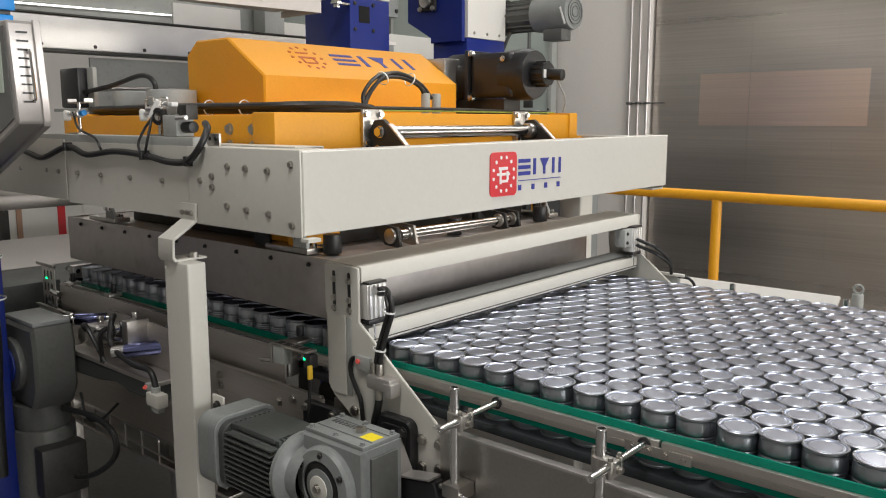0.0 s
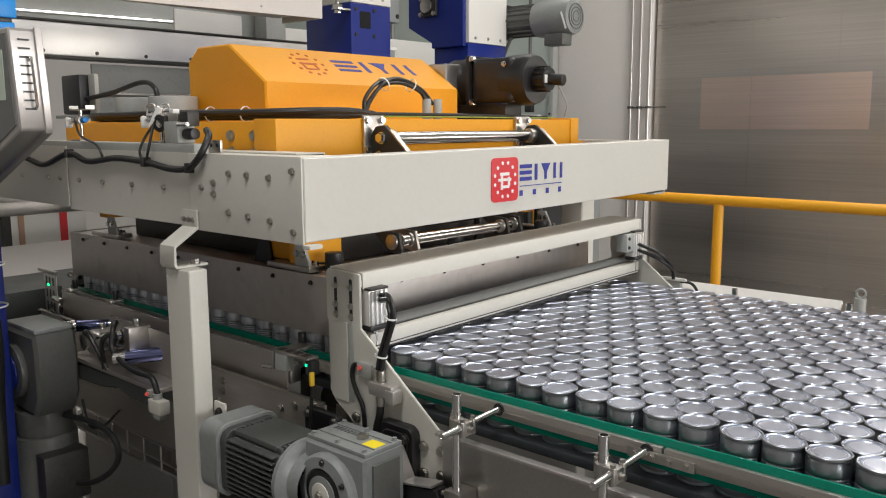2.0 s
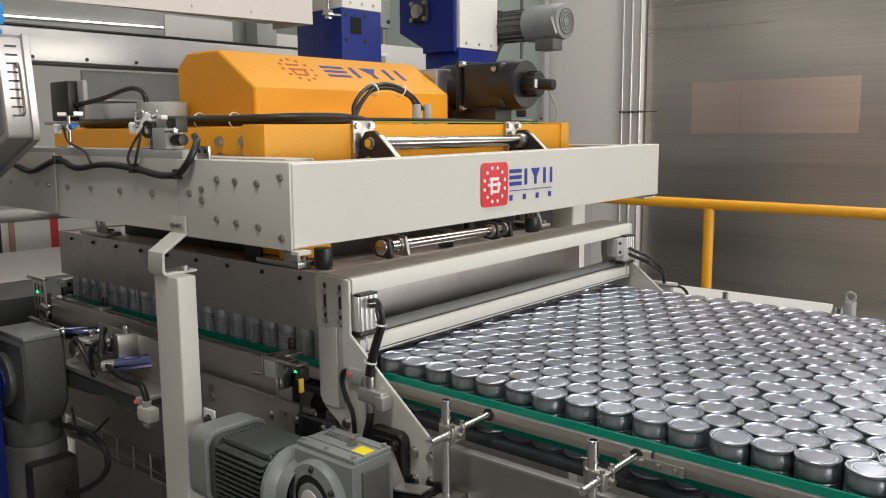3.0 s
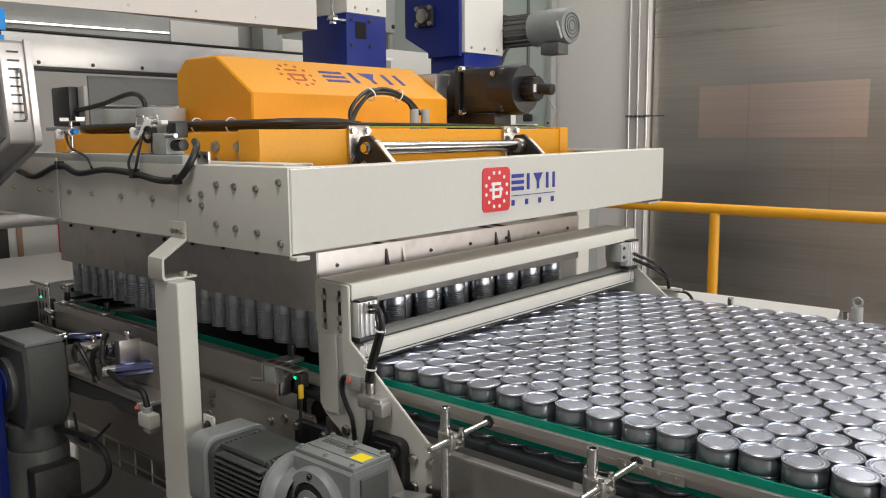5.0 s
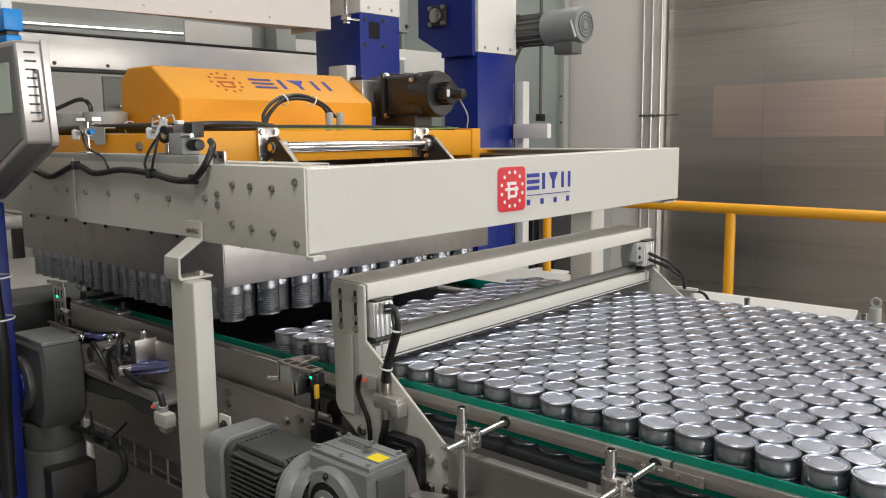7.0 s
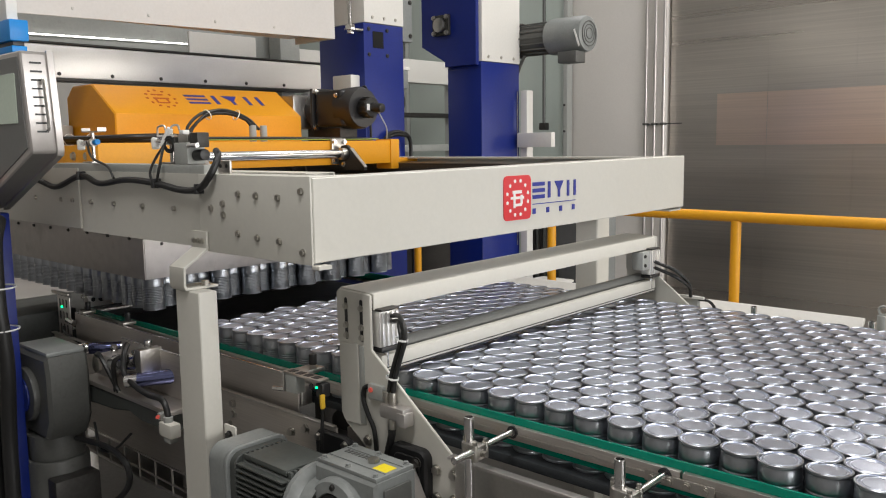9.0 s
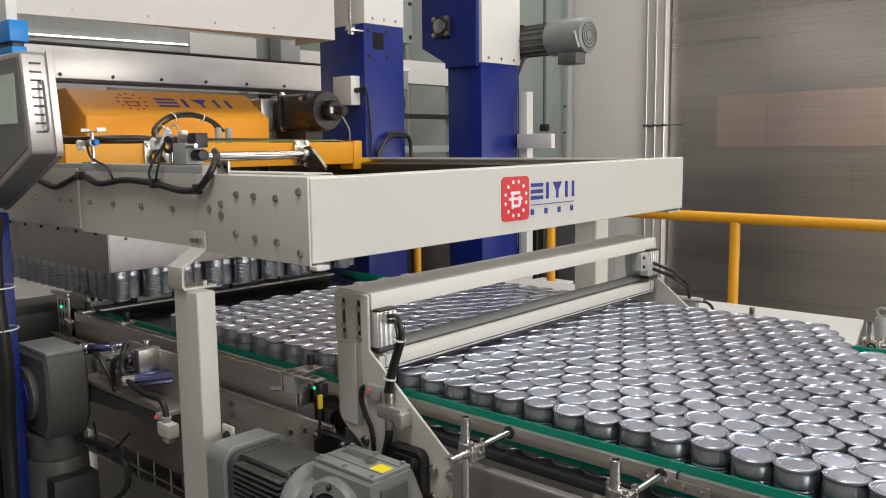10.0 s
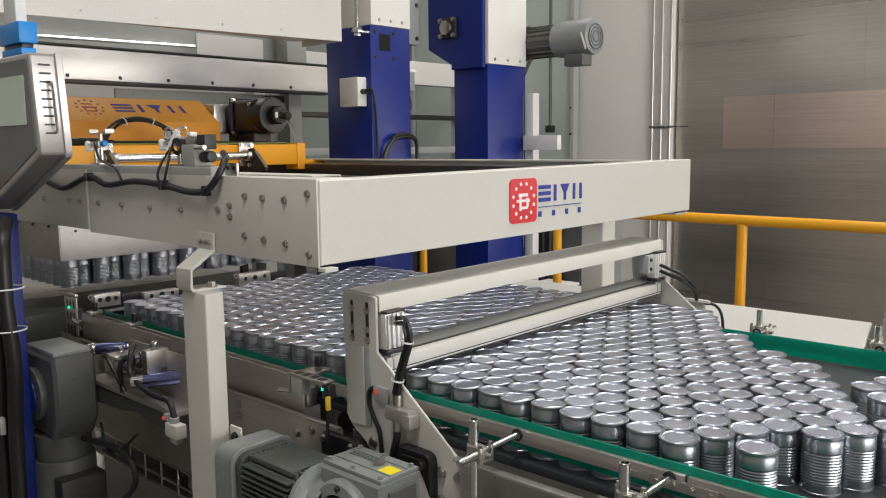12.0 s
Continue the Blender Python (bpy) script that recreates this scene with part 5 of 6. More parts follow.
for d in (0, 0.0125):
    part("hose", cable([(-1.036, -0.070, 1.240 - d), (-1.000, -0.085, 1.247 - d), (-0.968 - d, -0.102, 1.235 - d * 0.5), (-0.953 - d, -0.112, 1.205), (-0.962 - d, -0.118, 1.165), (-0.972 - d, -0.124, 1.125), (-0.978 - d, -0.128, 1.085)], 0.0055, 10), RUBBER, gh)
for z, x in ((1.205, -0.962), (1.118, -0.982)):
    part("cable_tie", lathe((x, -0.114 if z > 1.2 else -0.125, z), (0.2, 0.1, 1), [(0.0135, -0.002), (0.0148, -0.002), (0.0148, 0.002), (0.0135, 0.002)], 16), CHALK, gh)
part("hose", cable([(-0.975, -0.135, 1.008), (-0.977, -0.137, 0.985), (-0.990, -0.136, 0.945), (-1.0, -0.135, 0.88)], 0.0085, 10), RUBBER, gh)
part("hose", cable([(-1.060, -0.120, 1.083), (-1.078, -0.122, 1.075), (-1.081, -0.122, 1.045), (-1.062, -0.124, 1.012), (-1.046, -0.124, 0.985), (-1.040, -0.124, 0.93), (-1.042, -0.124, 0.88)], 0.0055, 10), RUBBER, gh)
part("red_lamp", cyl((-1.0477, -0.1285, 1.079), (-1.0477, -0.1325, 1.079), 0.0055, 12), LEDR, gh, "small lit red lamp")
part("valve", box(-1.004, -0.930, -0.146, -0.1135, 1.030, 1.060, 0.004), SATIN, gh, "pale valve block")
part("valve_face", box(-0.948, -0.922, -0.150, -0.120, 1.022, 1.052, 0.003), SATIN, gh)
for x in (-0.977, -0.996):
    part("fitting", cyl((x, -0.13, 1.06), (x, -0.13, 1.086), 0.0085, 12, 0.002), ZINC, gh)
part("fitting", cyl((-0.975, -0.135, 1.006), (-0.975, -0.135, 1.030), 0.0095, 12, 0.002), ZINC, gh)
part("junction", box(-1.062, -1.012, -0.128, -0.1135, 1.056, 1.092, 0.006), GREY, gh, "grey junction block")
part("fitting", cyl((-1.012, -0.122, 1.068), (-1.000, -0.122, 1.060), 0.006, 10, 0.001), ZINC, gh)
fh = thing("far_air_lines", (-1.03, 1.16, 1.1), "black air hoses at the far end of the gate", "air hoses")
for d in (0, 0.02):
    part("hose", cable([(-1.04, 1.145, 1.225 - d), (-1.01, 1.15, 1.215 - d), (-0.97, 1.17, 1.195 - d), (-0.945, 1.21, 1.15 - d * 0.5), (-0.945, 1.225, 1.105)], 0.006, 8), RUBBER, fh)
ps = thing("photo_sensor", (-1.25, -0.16, 0.95), "slotted steel bracket with yellow tagged photo sensor", "sensor")
part("bracket", box(-1.34, -1.20, -0.175, -0.143, 1.030, 1.036, 0.002), STEEL, ps)
for k in range(4):
    part("slot", box(-1.325 + 0.03 * k, -1.305 + 0.03 * k, -0.170, -0.150, 1.036, 1.0368, 0), DARK, ps)
part("bracket_leg", box(-1.34, -1.335, -0.175, -0.143, 0.985, 1.030, 0.001), STEEL, ps)
part("bracket_block", box(-1.333, -1.29, -0.172, -0.146, 0.985, 1.029, 0.002), GREY, ps)
part("lens_ring", cyl((-1.225, -0.1755, 1.018), (-1.225, -0.178, 1.018), 0.008, 16, 0.001), BLACK, ps)
part("knob", cyl((-1.315, -0.10, 1.040), (-1.315, -0.10, 1.066), 0.010, 14, 0.002), BLACK, ps, "black clamp knob")
part("clamp_foot", box(-1.335, -1.285, -0.142, -0.085, 1.026, 1.036, 0.002), STEEL, ps)
ps.location += Vector((0.025, 0, 0.050))
part("sensor_body", box(-1.213, -1.188, -0.175, -0.15, 0.996, 1.029, 0.004), BLACK, ps)
part("lamp", box(-1.211, -1.205, -0.1762, -0.175, 1.016, 1.021, 0), LEDG, ps)
part("yellow_tag", box(-1.186, -1.179, -0.186, -0.174, 0.975, 1.008, 0.002), TAGO, ps, "amber cable tag")
part("cable", cable([(-1.182, -0.18, 0.975), (-1.188, -0.182, 0.90), (-1.19, -0.182, 0.85), (-1.18, -0.18, 0.75)], 0.004, 8), RUBBER, ps)
part("pin", cyl((-1.345, -0.16, 0.985), (-1.39, -0.165, 0.980), 0.006, 10), CHROME, ps)

# ---- clutter on the near beam ----
vc = thing("beam_cable", (-1.9, -0.286, 1.5), "black cable tied along the cream beam", "cable")
part("cable", cable([(-2.42, -0.288, 1.535), (-2.362, -0.288, 1.524), (-2.255, -0.288, 1.512), (-2.088, -0.288, 1.548), (-1.973, -0.288, 1.528), (-1.815, -0.288, 1.541), (-1.661, -0.288, 1.535), (-1.544, -0.290, 1.522), (-1.457, -0.292, 1.526),
                     (-1.405, -0.292, 1.556), (-1.40, -0.270, 1.600), (-1.43, -0.255, 1.615)], 0.0085, 10), RUBBER, vc)
for x, z in ((-2.088, 1.548), (-1.661, 1.535), (-1.457, 1.526)):
    part("cable_clip", box(x - 0.006, x + 0.006, -0.300, -0.276, z - 0.012, z + 0.012, 0.002), BLACK, vc)
part("lead", cable([(-2.12, -0.25, 1.645), (-2.05, -0.27, 1.60), (-1.92, -0.288, 1.575), (-1.88, -0.292, 1.545)], 0.0035, 8), RUBBER, vc)
part("lead", cable([(-1.66, -0.25, 1.640), (-1.685, -0.27, 1.60), (-1.68, -0.292, 1.56), (-1.655, -0.292, 1.535), (-1.635, -0.292, 1.57), (-1.645, -0.27, 1.63)], 0.0035, 8), RUBBER, vc)


def valve_unit(x, n):
    v = thing("stop_cylinder", (x, -0.24, 1.583), "small steel stop cylinder on a bracket on the beam", "pneumatic unit", "stop cylinders on the beam")
    part("foot", box(x - 0.05, x + 0.01, -0.262, -0.232, 1.5825, 1.587, 0.001), STEEL, v)
    part("stem", cyl((x - 0.01, -0.245, 1.587), (x - 0.01, -0.245, 1.672), 0.0055, 12), CHROME, v)
    part("cylinder", cyl((x - 0.075, -0.245, 1.640), (x - 0.002, -0.245, 1.642), 0.0085, 14, 0.002), CHROME, v)
    part("collar", cyl((x - 0.020, -0.245, 1.6415), (x - 0.002, -0.245, 1.642), 0.0125, 14, 0.002), STEEL, v)
    part("elbow", cyl((x - 0.092, -0.245, 1.648), (x - 0.085, -0.247, 1.622), 0.011, 12, 0.003), CHALK, v, "white elbow fitting")
    part("nozzle", cyl((x - 0.098, -0.246, 1.645), (x - 0.074, -0.246, 1.641), 0.0075, 12, 0.001), CHALK, v)
    if not n:
        part("clip_plate", slab([(x - 0.055, 1.684), (x - 0.055, 1.674), (x - 0.051, 1.671), (x + 0.046, 1.671), (x + 0.050, 1.674), (x + 0.050, 1.684), (x + 0.047, 1.684), (x + 0.046, 1.6745), (x - 0.051, 1.6745), (x - 0.052, 1.684)], "y", -0.258, -0.232, 0), STEEL, v, "bent steel clip plate")
        part("push_fitting", cyl((x + 0.0, -0.245, 1.642), (x + 0.020, -0.245, 1.644), 0.0085, 12, 0.002), CYAN, v, "blue push-in fitting")
    else:
        part("body", box(x + 0.035, x + 0.098, -0.265, -0.215, 1.5825, 1.636, 0.004), GREY, v, "grey valve body")
        part("body_side", box(x + 0.027, x + 0.0345, -0.262, -0.220, 1.5825, 1.650, 0.002), DARK, v)
        part("top_block", box(x + 0.045, x + 0.090, -0.258, -0.225, 1.6365, 1.656, 0.003), STEEL, v)
        part("top_fitting", box(x + 0.052, x + 0.072, -0.259, -0.240, 1.6565, 1.667, 0.003), CHALK, v)
        part("side_block", box(x + 0.0985, x + 0.135, -0.258, -0.225, 1.624, 1.660, 0.003), DARK, v)
        part("port", cyl((x + 0.098, -0.24, 1.605), (x + 0.138, -0.24, 1.606), 0.014, 14, 0.002), BLACK, v)
        part("spindle", cyl((x + 0.098, -0.262, 1.628), (x + 0.140, -0.262, 1.629), 0.006, 12), CHROME, v)
        part("base_plate", box(x + 0.02, x + 0.15, -0.268, -0.212, 1.5795, 1.5823, 0.001), STEEL, v)
        for dx in (-0.055, 0.012):
            part("cable_clip", cable([(x + dx - 0.012, -0.25, 1.640), (x + dx - 0.012, -0.25, 1.672), (x + dx, -0.25, 1.679), (x + dx + 0.022, -0.25, 1.679), (x + dx + 0.028, -0.25, 1.668)], 0.0027, 8), STEEL, v, "bright wire clip")
        part("rod", cyl((x - 0.06, -0.252, 1.652), (x + 0.026, -0.252, 1.651), 0.0055, 12), CHROME, v)
        part("sleeve", cable([(x + 0.0, -0.252, 1.672), (x - 0.012, -0.258, 1.650), (x - 0.024, -0.262, 1.628)], 0.008, 10), CHALK, v, "pale braided sleeve")
        for r0 in (0.014, 0.019):
            part("coil", lathe((x + 0.004, -0.258, 1.632), (0.25, -1, 0), [(r0, 0), (r0 + 0.003, 0.0015), (r0, 0.003), (r0 - 0.003, 0.0015), (r0, 0)], 20), BLACK, v)
    return v


valve_unit(-2.08, 0)
valve_unit(-1.64, 1)
ub = thing("hinge_plate", (-1.385, -0.25, 1.56), "small drilled steel plate on the beam corner", "bracket")
part("plate", box(-1.415, -1.365, -0.262, -0.256, 1.562, 1.592, 0.001), STEEL, ub)
for x in (-1.403, -1.378):
    part("hole", cyl((x, -0.2632, 1.580), (x, -0.2622, 1.580), 0.005, 10), BLACK, ub)
# ---- low clutter beside the conveyor ----
pc = thing("pusher_cylinders", (-2.1, -0.2, 0.9), "bright air cylinders on a steel bracket", "air cylinders")
part("cylinder", cyl((-1.965, -0.255, 0.955), (-1.80, -0.075, 0.975), 0.019, 20, 0.003), CHROME, pc)
part("cylinder", cyl((-2.34, -0.23, 0.985), (-2.24, -0.10, 0.985), 0.017, 20, 0.003), CHROME, pc)
part("sleeve", cyl((-1.94, -0.227, 0.958), (-1.825, -0.105, 0.9715), 0.0215, 20, 0.002), SLEEVE, pc, "steel cylinder sleeve with its bluish reflection in the colour")
part("sleeve", cyl((-2.315, -0.198, 0.985), (-2.255, -0.12, 0.985), 0.0185, 20, 0.002), SLEEVE, pc, "steel cylinder sleeve with its bluish reflection in the colour")
part("end_cap", cyl((-2.325, -0.211, 0.985), (-2.316, -0.1995, 0.985), 0.021, 20, 0.002), CHROME, pc)
part("elbow_fitting", cyl((-1.985, -0.205, 0.985), (-1.985, -0.165, 1.015), 0.009, 12, 0.002), CHROME, pc)
part("block", box(-2.20, -2.12, -0.225, -0.15, 0.925, 0.995, 0.008), SATIN, pc)
part("cylinder", cyl((-2.13, -0.205, 0.965), (-1.955, -0.19, 1.005), 0.030, 24, 0.004), CHROME, pc)
part("cylinder_head", box(-1.960, -1.925, -0.225, -0.155, 0.975, 1.045, 0.005), STEEL, pc)
part("elbow_fitting", cyl((-1.942, -0.19, 1.045), (-1.942, -0.19, 1.068), 0.011, 12, 0.003), CHROME, pc)
part("elbow_fitting", cyl((-2.16, -0.19, 0.995), (-2.16, -0.19, 1.020), 0.011, 12, 0.003), CHROME, pc)
part("nut", cyl((-2.20, -0.235, 0.96), (-2.20, -0.215, 0.96), 0.028, 6, 0.003), ZINC, pc)
part("plate", box(-2.30, -1.75, -0.24, -0.135, 0.890, 0.905, 0.003), BRUSHED, pc)
for a, b in (((-2.22, -0.22, 0.985), (-2.05, -0.235, 0.90)), ((-2.02, -0.20, 1.01), (-2.07, -0.235, 0.90))):
    part("hose", cable([a, ((a[0] + b[0]) / 2 + 0.01, -0.25, 1.0), b], 0.007, 8), RUBBER, pc)
part("fitting", cyl((-2.0, -0.20, 0.985), (-2.0, -0.20, 1.03), 0.012, 12, 0.002), CHROME, pc)
dh = thing("drag_hose", (-2.0, -0.26, 0.8), "thick black hose along the conveyor side", "hose")
part("hose", cable([(-2.03, -0.21, 1.045), (-2.00, -0.235, 1.03), (-1.98, -0.25, 0.98), (-1.92, -0.25, 0.950), (-1.845, -0.25, 0.938), (-1.765, -0.25, 0.938), (-1.735, -0.252, 0.905), (-1.728, -0.254, 0.885)], 0.0085, 12), RUBBER, dh)
part("drive_cover", slab([(-2.32, 0.885), (-2.05, 0.887), (-1.90, 0.900), (-1.77, 0.895), (-1.76, 0.842), (-1.93, 0.838), (-2.0, 0.852), (-2.10, 0.836), (-2.32, 0.825)], "y", -0.235, -0.14, 0.006), MOTORD, dh, "black drive cover")
ah = thing("air_fitting", (-1.72, -0.25, 0.83), "pale air fitting with grey collar", "fitting")
part("fitting_body", box(-1.752, -1.690, -0.272, -0.24, 0.848, 0.886, 0.004), CREAM, ah)
part("red_lamp", cyl((-1.758, -0.268, 0.898), (-1.752, -0.274, 0.898), 0.005, 10), LEDR, ah, "small lit red lamp")
part("lamp_socket", box(-1.768, -1.748, -0.266, -0.245, 0.8865, 0.906, 0.003), GREY, ah)
part("collar", cyl((-1.728, -0.255, 0.886), (-1.728, -0.255, 0.900), 0.013, 12), GREY, ah)
part("tail", box(-1.735, -1.700, -0.268, -0.245, 0.832, 0.8475, 0.003), GREY, ah)
tr = thing("wire_tray", (-2.2, -0.1, 0.55), "steel wire cable tray under the conveyor", "cable tray")
for z in (0.628, 0.680):
    part("wire", cyl((-2.75, -0.16, z), (-1.55, -0.16, z), 0.0035, 8), STEEL, tr)
for k in range(12):
    part("wire", cyl((-2.70 + 0.1 * k, -0.16, 0.600), (-2.70 + 0.1 * k, -0.16, 0.682), 0.003, 6), STEEL, tr)
part("channel", box(-2.75, -1.55, -0.155, -0.04, 0.590, 0.60, 0.001), STEEL, tr)
lc = thing("loose_cable", (-2.05, -0.3, 0.0), "black cable hanging in a loop under the drive", "cable")
part("cable", cable([(-2.30, -0.28, 0.715), (-2.20, -0.28, 0.728), (-2.05, -0.28, 0.742), (-1.945, -0.28, 0.725), (-1.925, -0.28, 0.672), (-1.98, -0.28, 0.612), (-2.09, -0.28, 0.548), (-2.20, -0.28, 0.510), (-2.29, -0.28, 0.505)], 0.009, 10), RUBBER, lc)
part("cable", cable([(-2.22, -0.24, 0.77), (-2.12, -0.27, 0.72), (-2.05, -0.26, 0.73), (-1.98, -0.24, 0.79)], 0.004, 8), RUBBER, lc)
bl = thing("bolted_angle", (-1.40, -0.17, 0.85), "drilled cream angle plate on the leg", "bracket")
part("plate", box(-1.397, -1.352, -0.290, -0.284, 0.80, 0.965, 0.002), CREAM, bl)
for z in (0.94, 0.89, 0.84):
    bolt((-1.374, -0.290, z), (0, -1, 0), bl, 0.010, 0.008, DARK)
cs = thing("cable_stop", (-2.70, -0.10, 0.95), "sensor stand with green lamp at the belt end", "sensor")
sp2 = part("slotted_plate", box(-2.745, -2.645, -0.1145, -0.110, 0.93, 1.10, 0.001), SATIN, cs, "bright slotted plate")
for z0, z1 in ((0.95, 1.00), (1.015, 1.045), (1.06, 1.09)):
    for x in (-2.727, -2.700, -2.673):
        part("slot", slab(rounded(x, x + 0.009, z0, z1, 0.004), "y", -0.1155, -0.1147, 0), BLACK, sp2)
part("cable", cable([(-2.69, -0.12, 0.99), (-2.66, -0.13, 0.975), (-2.60, -0.13, 0.965), (-2.53, -0.13, 0.955)], 0.006, 8), RUBBER, cs)
part("glass_rod", cyl((-2.66, -0.12, 1.02), (-2.60, -0.12, 1.015), 0.010, 12, 0.002), CHROME, cs)
part("bar", box(-2.80, -2.66, -0.112, -0.10, 1.101, 1.112, 0.002), STEEL, cs)
part("green_lamp", box(-2.709, -2.701, -0.1185, -0.116, 1.058, 1.065, 0.0005), LEDG, cs)
part("foot", box(-2.75, -2.66, -0.124, -0.08, 0.92, 0.93, 0.002), DARK, cs)

# ---- pallet table and rollers beyond ----
pt = thing("pallet_station", (-3.6, 0.55, 0), "dark steel pallet table beyond the conveyor end", "pallet table")
# table top in two tones, split to fit the camera's view
part("table_top", box(-4.9, -3.85, -0.25, 1.30, 0.86, 0.915, 0.006), SATIN, pt, "pale sheet steel top")
part("table_end", box(-3.848, -2.85, -0.25, 1.30, 0.86, 0.913, 0.006), MOTORD, pt)
for y in (-0.2, 1.25):
    for x in (-2.92, -4.8):
        part("leg", box(x - 0.04, x + 0.04, y - 0.04, y + 0.04, 0, 0.86, 0.004), DARK, pt)
part("side_box", box(-3.05, -2.86, -0.22, 0.0, 0.916, 1.02, 0.005), MOTORD, pt)
part("transfer_plate", box(-2.85, -2.76, -0.06, 1.14, 0.958, 0.968, 0.002), STEEL, pt)
rc = thing("roller_conveyor", (-5.6, 0.8, 0), "steel roller conveyor with bright rollers", "roller conveyor")
part("side_rail", box(-5.55, -5.50, -1.5, 3.2, 1.03, 1.12, 0.004), STEEL, rc)
part("side_rail", box(-6.35, -6.30, -1.5, 3.2, 1.03, 1.12, 0.004), STEEL, rc)
for k in range(24):
    part("roller", cyl((-6.30, -1.4 + 0.2 * k, 1.09), (-5.55, -1.4 + 0.2 * k, 1.09), 0.035, 14), STEEL, rc)
for y in (-1.3, 0.8, 3.0):
    for x in (-5.52, -6.32):
        part("leg", box(x - 0.03, x + 0.03, y - 0.03, y + 0.03, 0, 1.03, 0.003), DARK, rc)
mc = thing("machine_cabinet", (-7.4, 1.3, 0), "white machine cabinet with a red stripe", "cabinet")
part("cabinet_body", box(-7.9, -6.9, 0.5, 2.0, 0, 1.5, 0.02), WHITE, mc)
part("red_stripe", box(-6.898, -6.894, 1.765, 1.83, 0.4, 1.45, 0), RED, mc)
for y in (1.30, 1.42):
    part("corner_strip", box(-6.898, -6.885, y, y + 0.045, 0.05, 1.46, 0.003), ORANGE, mc, "copper brown upright strip")
gp = thing("glass_partition", (-5.0, 4.4, 0), "pale green glazed partition with steel posts", "partition")
for k in range(4):
    part("pane", box(-7.9 + k * 1.0, -6.92 + k * 1.0, 4.9, 4.92, 0.1, 4.2, 0.003), WALLG, gp)
for k in range(5):
    p = part("post", box(-7.95 + k * 1.0, -7.905 + k * 1.0, 4.86, 4.94, 0, 4.3, 0.004), GREY, gp)
for z in (0.6, 1.2, 1.72, 1.95, 2.35, 2.62):
    bolt((-3.935, 4.86, z), (0, -1, 0), gp, 0.008, 0.012, DARK)
part("pipe", cyl((-4.135, 4.83, 1.80), (-4.135, 4.83, 4.2), 0.015, 10), MOTOR, gp)
part("pipe_valve", box(-4.17, -4.10, 4.80, 4.86, 1.735, 1.80, 0.008), DARK, gp)
part("seam_strip", box(-3.925, -3.921, 4.87, 4.90, 0, 4.2, 0.001), DARK, gp)

# ---- low cabinets behind the guard rail ----
gc = thing("grey_cabinet", (-2.56, 3.05, 0), "dark grey sheet steel cabinet behind the guard rail", "cabinet")
part("cabinet_body", box(-2.665, -2.44, 2.9, 3.25, 0, 1.42, 0.006), MOTORG, gc)
part("door", box(-2.655, -2.45, 2.888, 2.899, 0.06, 1.40, 0.003), MOTOR, gc)
part("handle", box(-2.640, -2.628, 2.870, 2.887, 0.72, 0.86, 0.004), BLACK, gc)
sr = thing("slat_rack", (-2.80, 2.92, 0), "rack of dark upright slats behind the guard rail", "rack")
for k in range(5):
    part("slat", box(-2.862 + 0.026 * k, -2.848 + 0.026 * k, 2.90, 2.95, 0.05, 1.40, 0.002), DARK if k % 2 else MOTOR, sr)
part("foot", box(-2.87, -2.73, 2.88, 2.97, 0, 0.05, 0.003), DARK, sr)
lb = thing("low_white_box", (-2.53, 2.66, 0), "low white sheet box on the floor", "box")
part("box_body", box(-2.64, -2.425, 2.6, 2.74, 0, 0.80, 0.006), WHITE, lb)
part("lid", box(-2.645, -2.42, 2.595, 2.745, 0.801, 0.815, 0.003), WHITE, lb)
# added black block with door plates, making the gap between the columns dark
dc = thing("dark_gap_block", (-3.7, 2.5, 0), "black block added for the dark gap between the blue columns", "cabinet")
part("cabinet_body", box(-3.9, -3.5, 1.95, 3.0, 0, 1.22, 0.008), BLACK, dc)
part("door", box(-3.499, -3.488, 1.98, 2.46, 0.08, 1.18, 0.003), DARK, dc)
part("door", box(-3.499, -3.488, 2.47, 2.97, 0.08, 1.18, 0.003), DARK, dc)

# ---- drive units and rear frame between the columns ----
du = thing("drive_unit", (-3.1, 1.96, 2.16), "grey geared drive unit at the side of the column", "drive unit")
part("unit_body", box(-3.22, -3.02, 1.888, 2.03, 2.185, 2.80, 0.008), MOTORG, du)
part("unit_foot", box(-3.16, -3.06, 1.90, 2.01, 2.10, 2.184, 0.006), MOTOR, du)
for z in (2.22, 2.40, 2.58):
    bolt((-3.02, 2.01, z), (1, 0, 0), du, 0.010, 0.008, DARK)
ju = thing("limit_switch", (-3.05, 1.93, 1.93), "small grey limit switch with cable on the column", "switch")
part("switch_body", box(-3.10, -3.0, 1.888, 1.97, 1.93, 2.03, 0.006), MOTORG, ju)
part("cover", box(-3.09, -3.0, 1.888, 1.985, 2.031, 2.05, 0.004), WHITE, ju)
part("cable", cable([(-3.04, 1.95, 1.93), (-3.03, 1.96, 1.85), (-3.03, 1.92, 1.75), (-3.02, 1.90, 1.45)], 0.009, 8), RUBBER, ju)
rf = thing("rear_frame", (-4.9, 3.2, 0), "pale steel frame of the machine behind the columns", "machine frame")
part("upper_rail", box(-5.0, -4.88, 2.2, 4.6, 2.16, 2.36, 0.006), WHITE, rf)
part("middle_rail", box(-5.0, -4.88, 2.2, 4.6, 1.56, 1.62, 0.006), GREY, rf)
part("lower_rail", box(-5.0, -4.88, 2.2, 4.6, 1.86, 1.90, 0.006), DARK, rf)
for y in (2.25, 4.5):
    part("post", box(-5.0, -4.88, y - 0.05, y + 0.05, 0, 2.159, 0.006), GREY, rf)
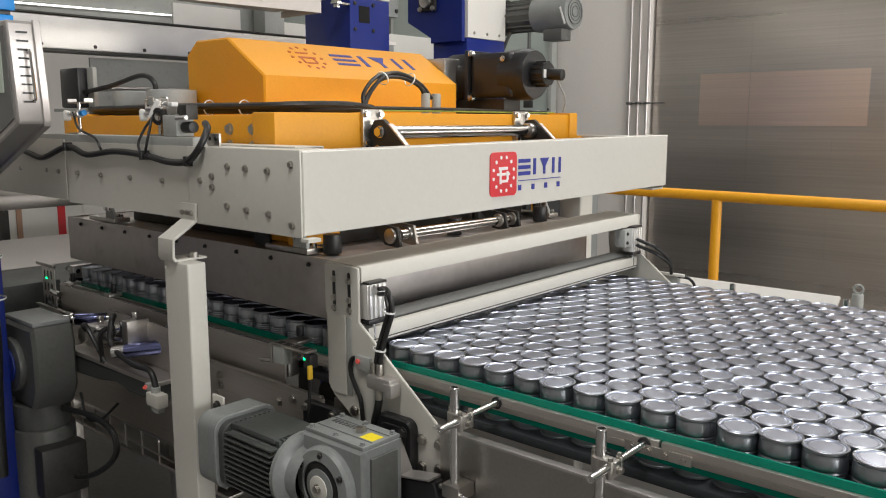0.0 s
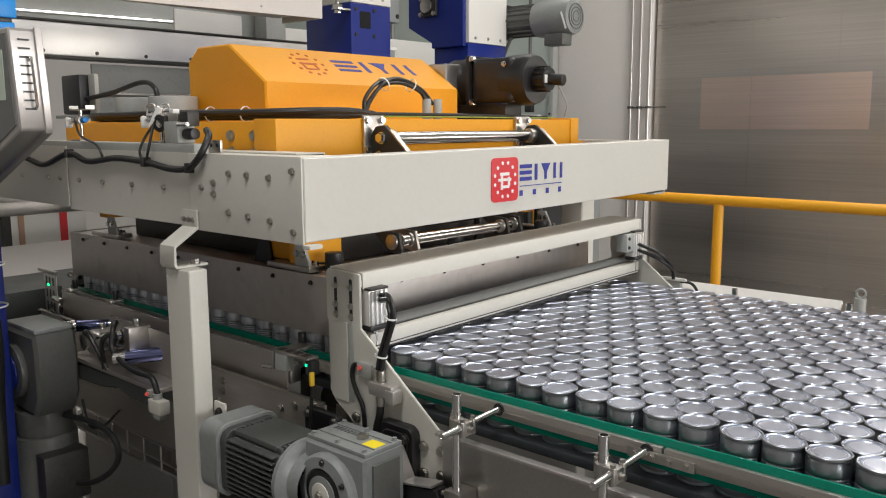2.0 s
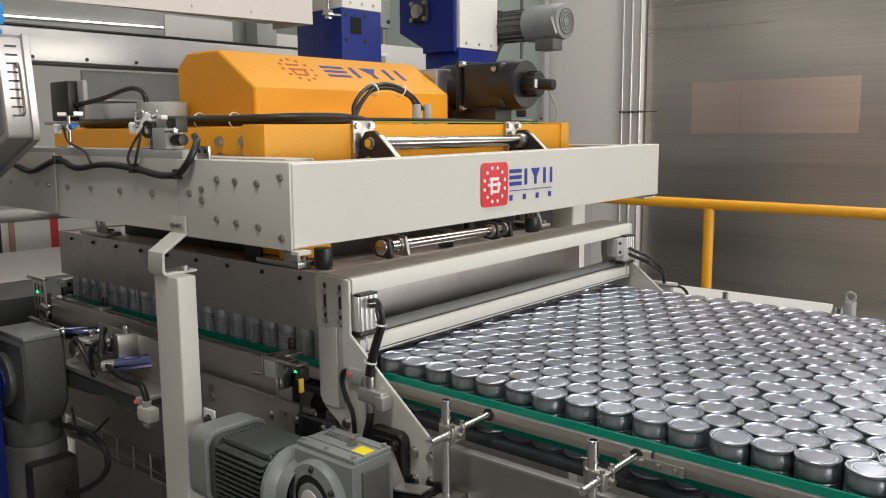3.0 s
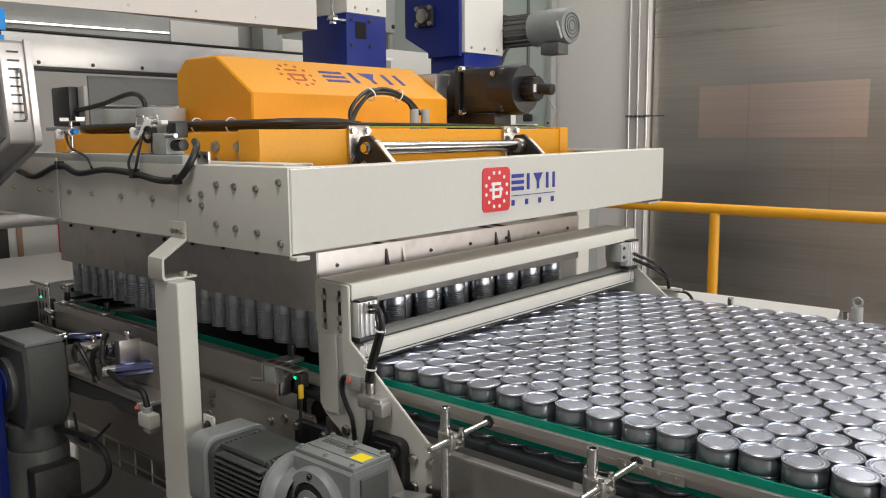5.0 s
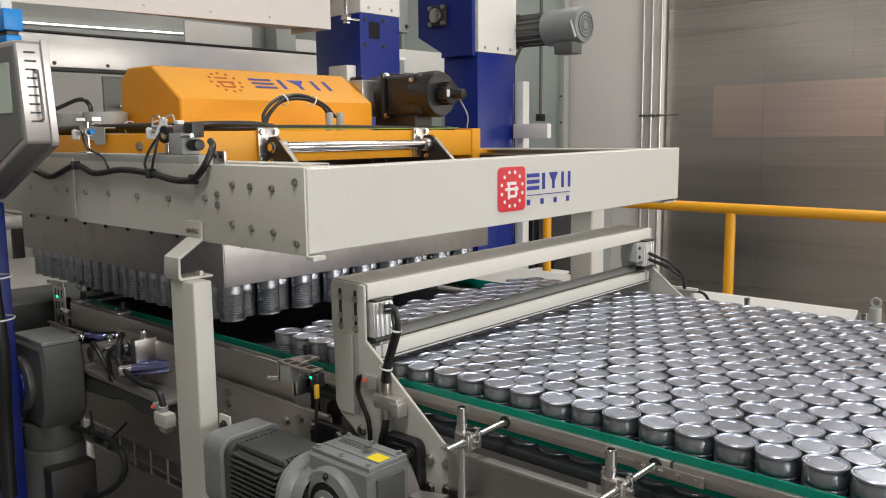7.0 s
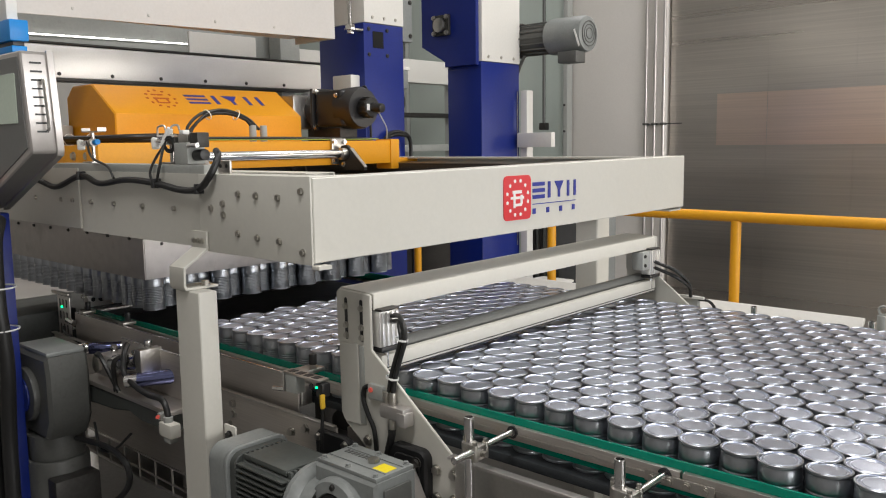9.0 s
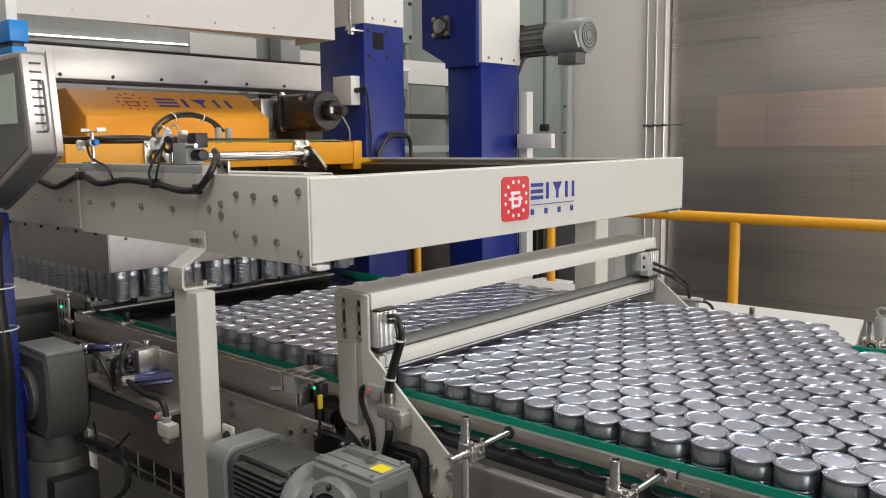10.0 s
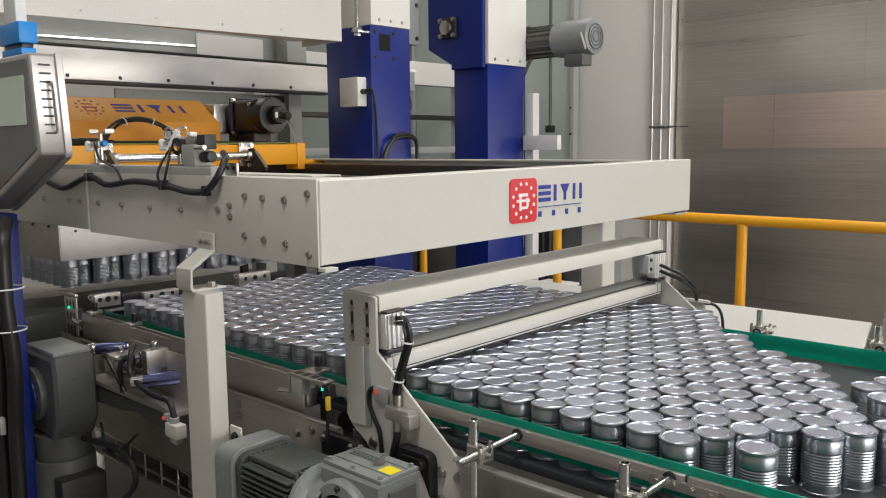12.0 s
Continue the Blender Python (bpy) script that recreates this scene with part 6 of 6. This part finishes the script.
lk = thing("lever_linkage", (-4.2, 1.55, 1.5), "dark lever linkage on a steel bar behind the station", "linkage")
part("bar", cyl((-4.18, 0.9, 1.80), (-4.18, 2.0, 1.80), 0.012, 12), STEEL, lk)
part("post", box(-4.20, -4.16, 1.62, 1.66, 1.60, 1.80, 0.004), DARK, lk)
part("disc", cyl((-4.18, 1.64, 1.595), (-4.18, 1.64, 1.61), 0.09, 20, 0.003), DARK, lk)
part("bracket", box(-4.26, -4.18, 1.85, 1.95, 1.85, 1.96, 0.006), DARK, lk)
part("stay", box(-4.27, -4.25, 0.85, 2.05, 1.56, 1.966, 0.002), GREY, lk)


# ---- stop units across the belt end ----
stb = thing("stop_bar", (-2.70, 0.5, 0.968), "steel stop strip across the belt end", "stop bar")
part("strip", box(-2.700, -2.672, -0.04, 1.13, 1.026, 1.034, 0.002), SATIN, stb)
part("support", box(-2.735, -2.702, -0.04, 1.13, 0.992, 1.036, 0.003), BLACK, stb, "black support bar")
for y0, y1, dz in ((-0.028, 0.072, 0.022), (0.165, 0.312, 0.004), (0.59, 0.75, 0.024)):
    u = thing("stop_unit", (-2.70, (y0 + y1) / 2, 1.036), "drilled aluminium stop block with a black bracket", "stop unit", "stop units at the belt end")
    bk = part("block", box(-2.722, -2.690, y0, y1, 1.037 + dz * 0.4, 1.072 + dz, 0.003), SATIN, u, "machined aluminium block")
    for k in range(3):
        y = y0 + (y1 - y0) * (0.2 + 0.3 * k)
        part("bore", cyl((-2.6896, y, 1.058 + dz * 0.7), (-2.6888, y, 1.058 + dz * 0.7), 0.008 if k != 1 else 0.011, 16), BLACK, bk)
    part("bracket", box(-2.735, -2.690, y1 + 0.002, y1 + 0.085, 1.037, 1.080, 0.004), BLACK, u, "black bracket")
    part("foot", box(-2.722, -2.692, y0, y1, 1.0362, 1.0372 + dz * 0.4, 0), BLACK, u)
    part("eye_screw", lathe((-2.700, y0 - 0.010, 1.066 + dz), (1, 0, 0), [(0.006, -0.003), (0.010, -0.003), (0.010, 0.003), (0.006, 0.003), (0.006, -0.003)], 14), ZINC, u)

# ---- upright guide plates with bright top edges ----
gp1 = thing("guide_plate", (-1.9, -0.09, 0.93), "upright brushed steel plate with a bright top edge", "plate", "plates beside the belt")
part("plate", box(-2.62, -1.345, -0.108, -0.102, 0.931, 1.048, 0.001), BRUSHED, gp1)
part("edge", box(-2.62, -1.345, -0.1085, -0.1015, 1.0485, 1.0515, 0.001), CHROME, gp1)
for x in (-2.56, -2.27, -1.85):
    part("clip", box(x - 0.018, x + 0.018, -0.112, -0.066, 1.052, 1.062, 0.002), STEEL, gp1)
    part("knob", cyl((x, -0.086, 1.062), (x, -0.086, 1.092), 0.009, 12, 0.002), BLACK, gp1, "black clamp knob")
gp2 = thing("guide_plate", (-1.9, -0.145, 0.906), "low brushed steel plate with a bright top edge", "plate", "plates beside the belt")
part("plate", box(-2.16, -1.74, -0.1635, -0.1585, 0.906, 1.035, 0.001), BRUSHED, gp2)
part("edge", box(-2.16, -1.74, -0.1645, -0.1575, 1.0355, 1.0385, 0.001), CHROME, gp2)


# ---- what moves ----
def motions():
    # travel of the carriage along the frame, lift of the head, run of the waiting cans
    travel = [(0, 0), (4.7, 0), (4.85, -0.004), (5.0, -0.020), (5.2, -0.066), (5.5, -0.139), (6.0, -0.259), (6.5, -0.379), (7.0, -0.498), (9.0, -0.984), (9.5, -1.105), (10.5, -1.345), (12, -1.692)]
    lift = [(0, 0.031), (0.25, 0.012), (0.5, 0.002), (0.8, 0), (2.55, 0), (2.75, 0.008), (3.0, 0.027), (3.2, 0.043), (3.6, 0.060), (4.4, 0.066), (4.8, 0.080), (5.0, 0.090), (5.3, 0.096), (12, 0.100)]
    run = [(0, 0), (4.7, 0), (4.85, -0.004), (5.0, -0.024), (5.5, -0.115), (6.0, -0.208), (6.5, -0.301), (7.0, -0.395), (9.0, -0.773), (10.5, -1.056), (12, -1.332)]

    def at(rows, t):
        for (a, u), (b, w) in zip(rows, rows[1:]):
            if t <= b:
                return u + (w - u) * (t - a) / (b - a)
        return rows[-1][1]
    base = Vector(CARRIAGE.location)
    walk(CARRIAGE, [(t, pose(base.x + d, base.y, base.z)) for t, d in travel])
    times = sorted({t for t, _ in travel + lift})
    base2 = Vector(HEAD.location)
    walk(HEAD, [(t, pose(base2.x + at(travel, t), base2.y, base2.z + at(lift, t))) for t in times])
    held = [0] + [t for t in times if t > 2.5]
    for ob, kind in MOVING:
        m = ob.matrix_basis.copy()
        if kind == "run":
            walk(ob, [(t, Matrix.Translation((d, 0, 0)) @ m) for t, d in run])
        else:
            walk(ob, [(t, Matrix.Translation((at(travel, t), 0, at(lift, t) + 0.004 if t > 2.6 else 0)) @ m) for t in held])


motions()
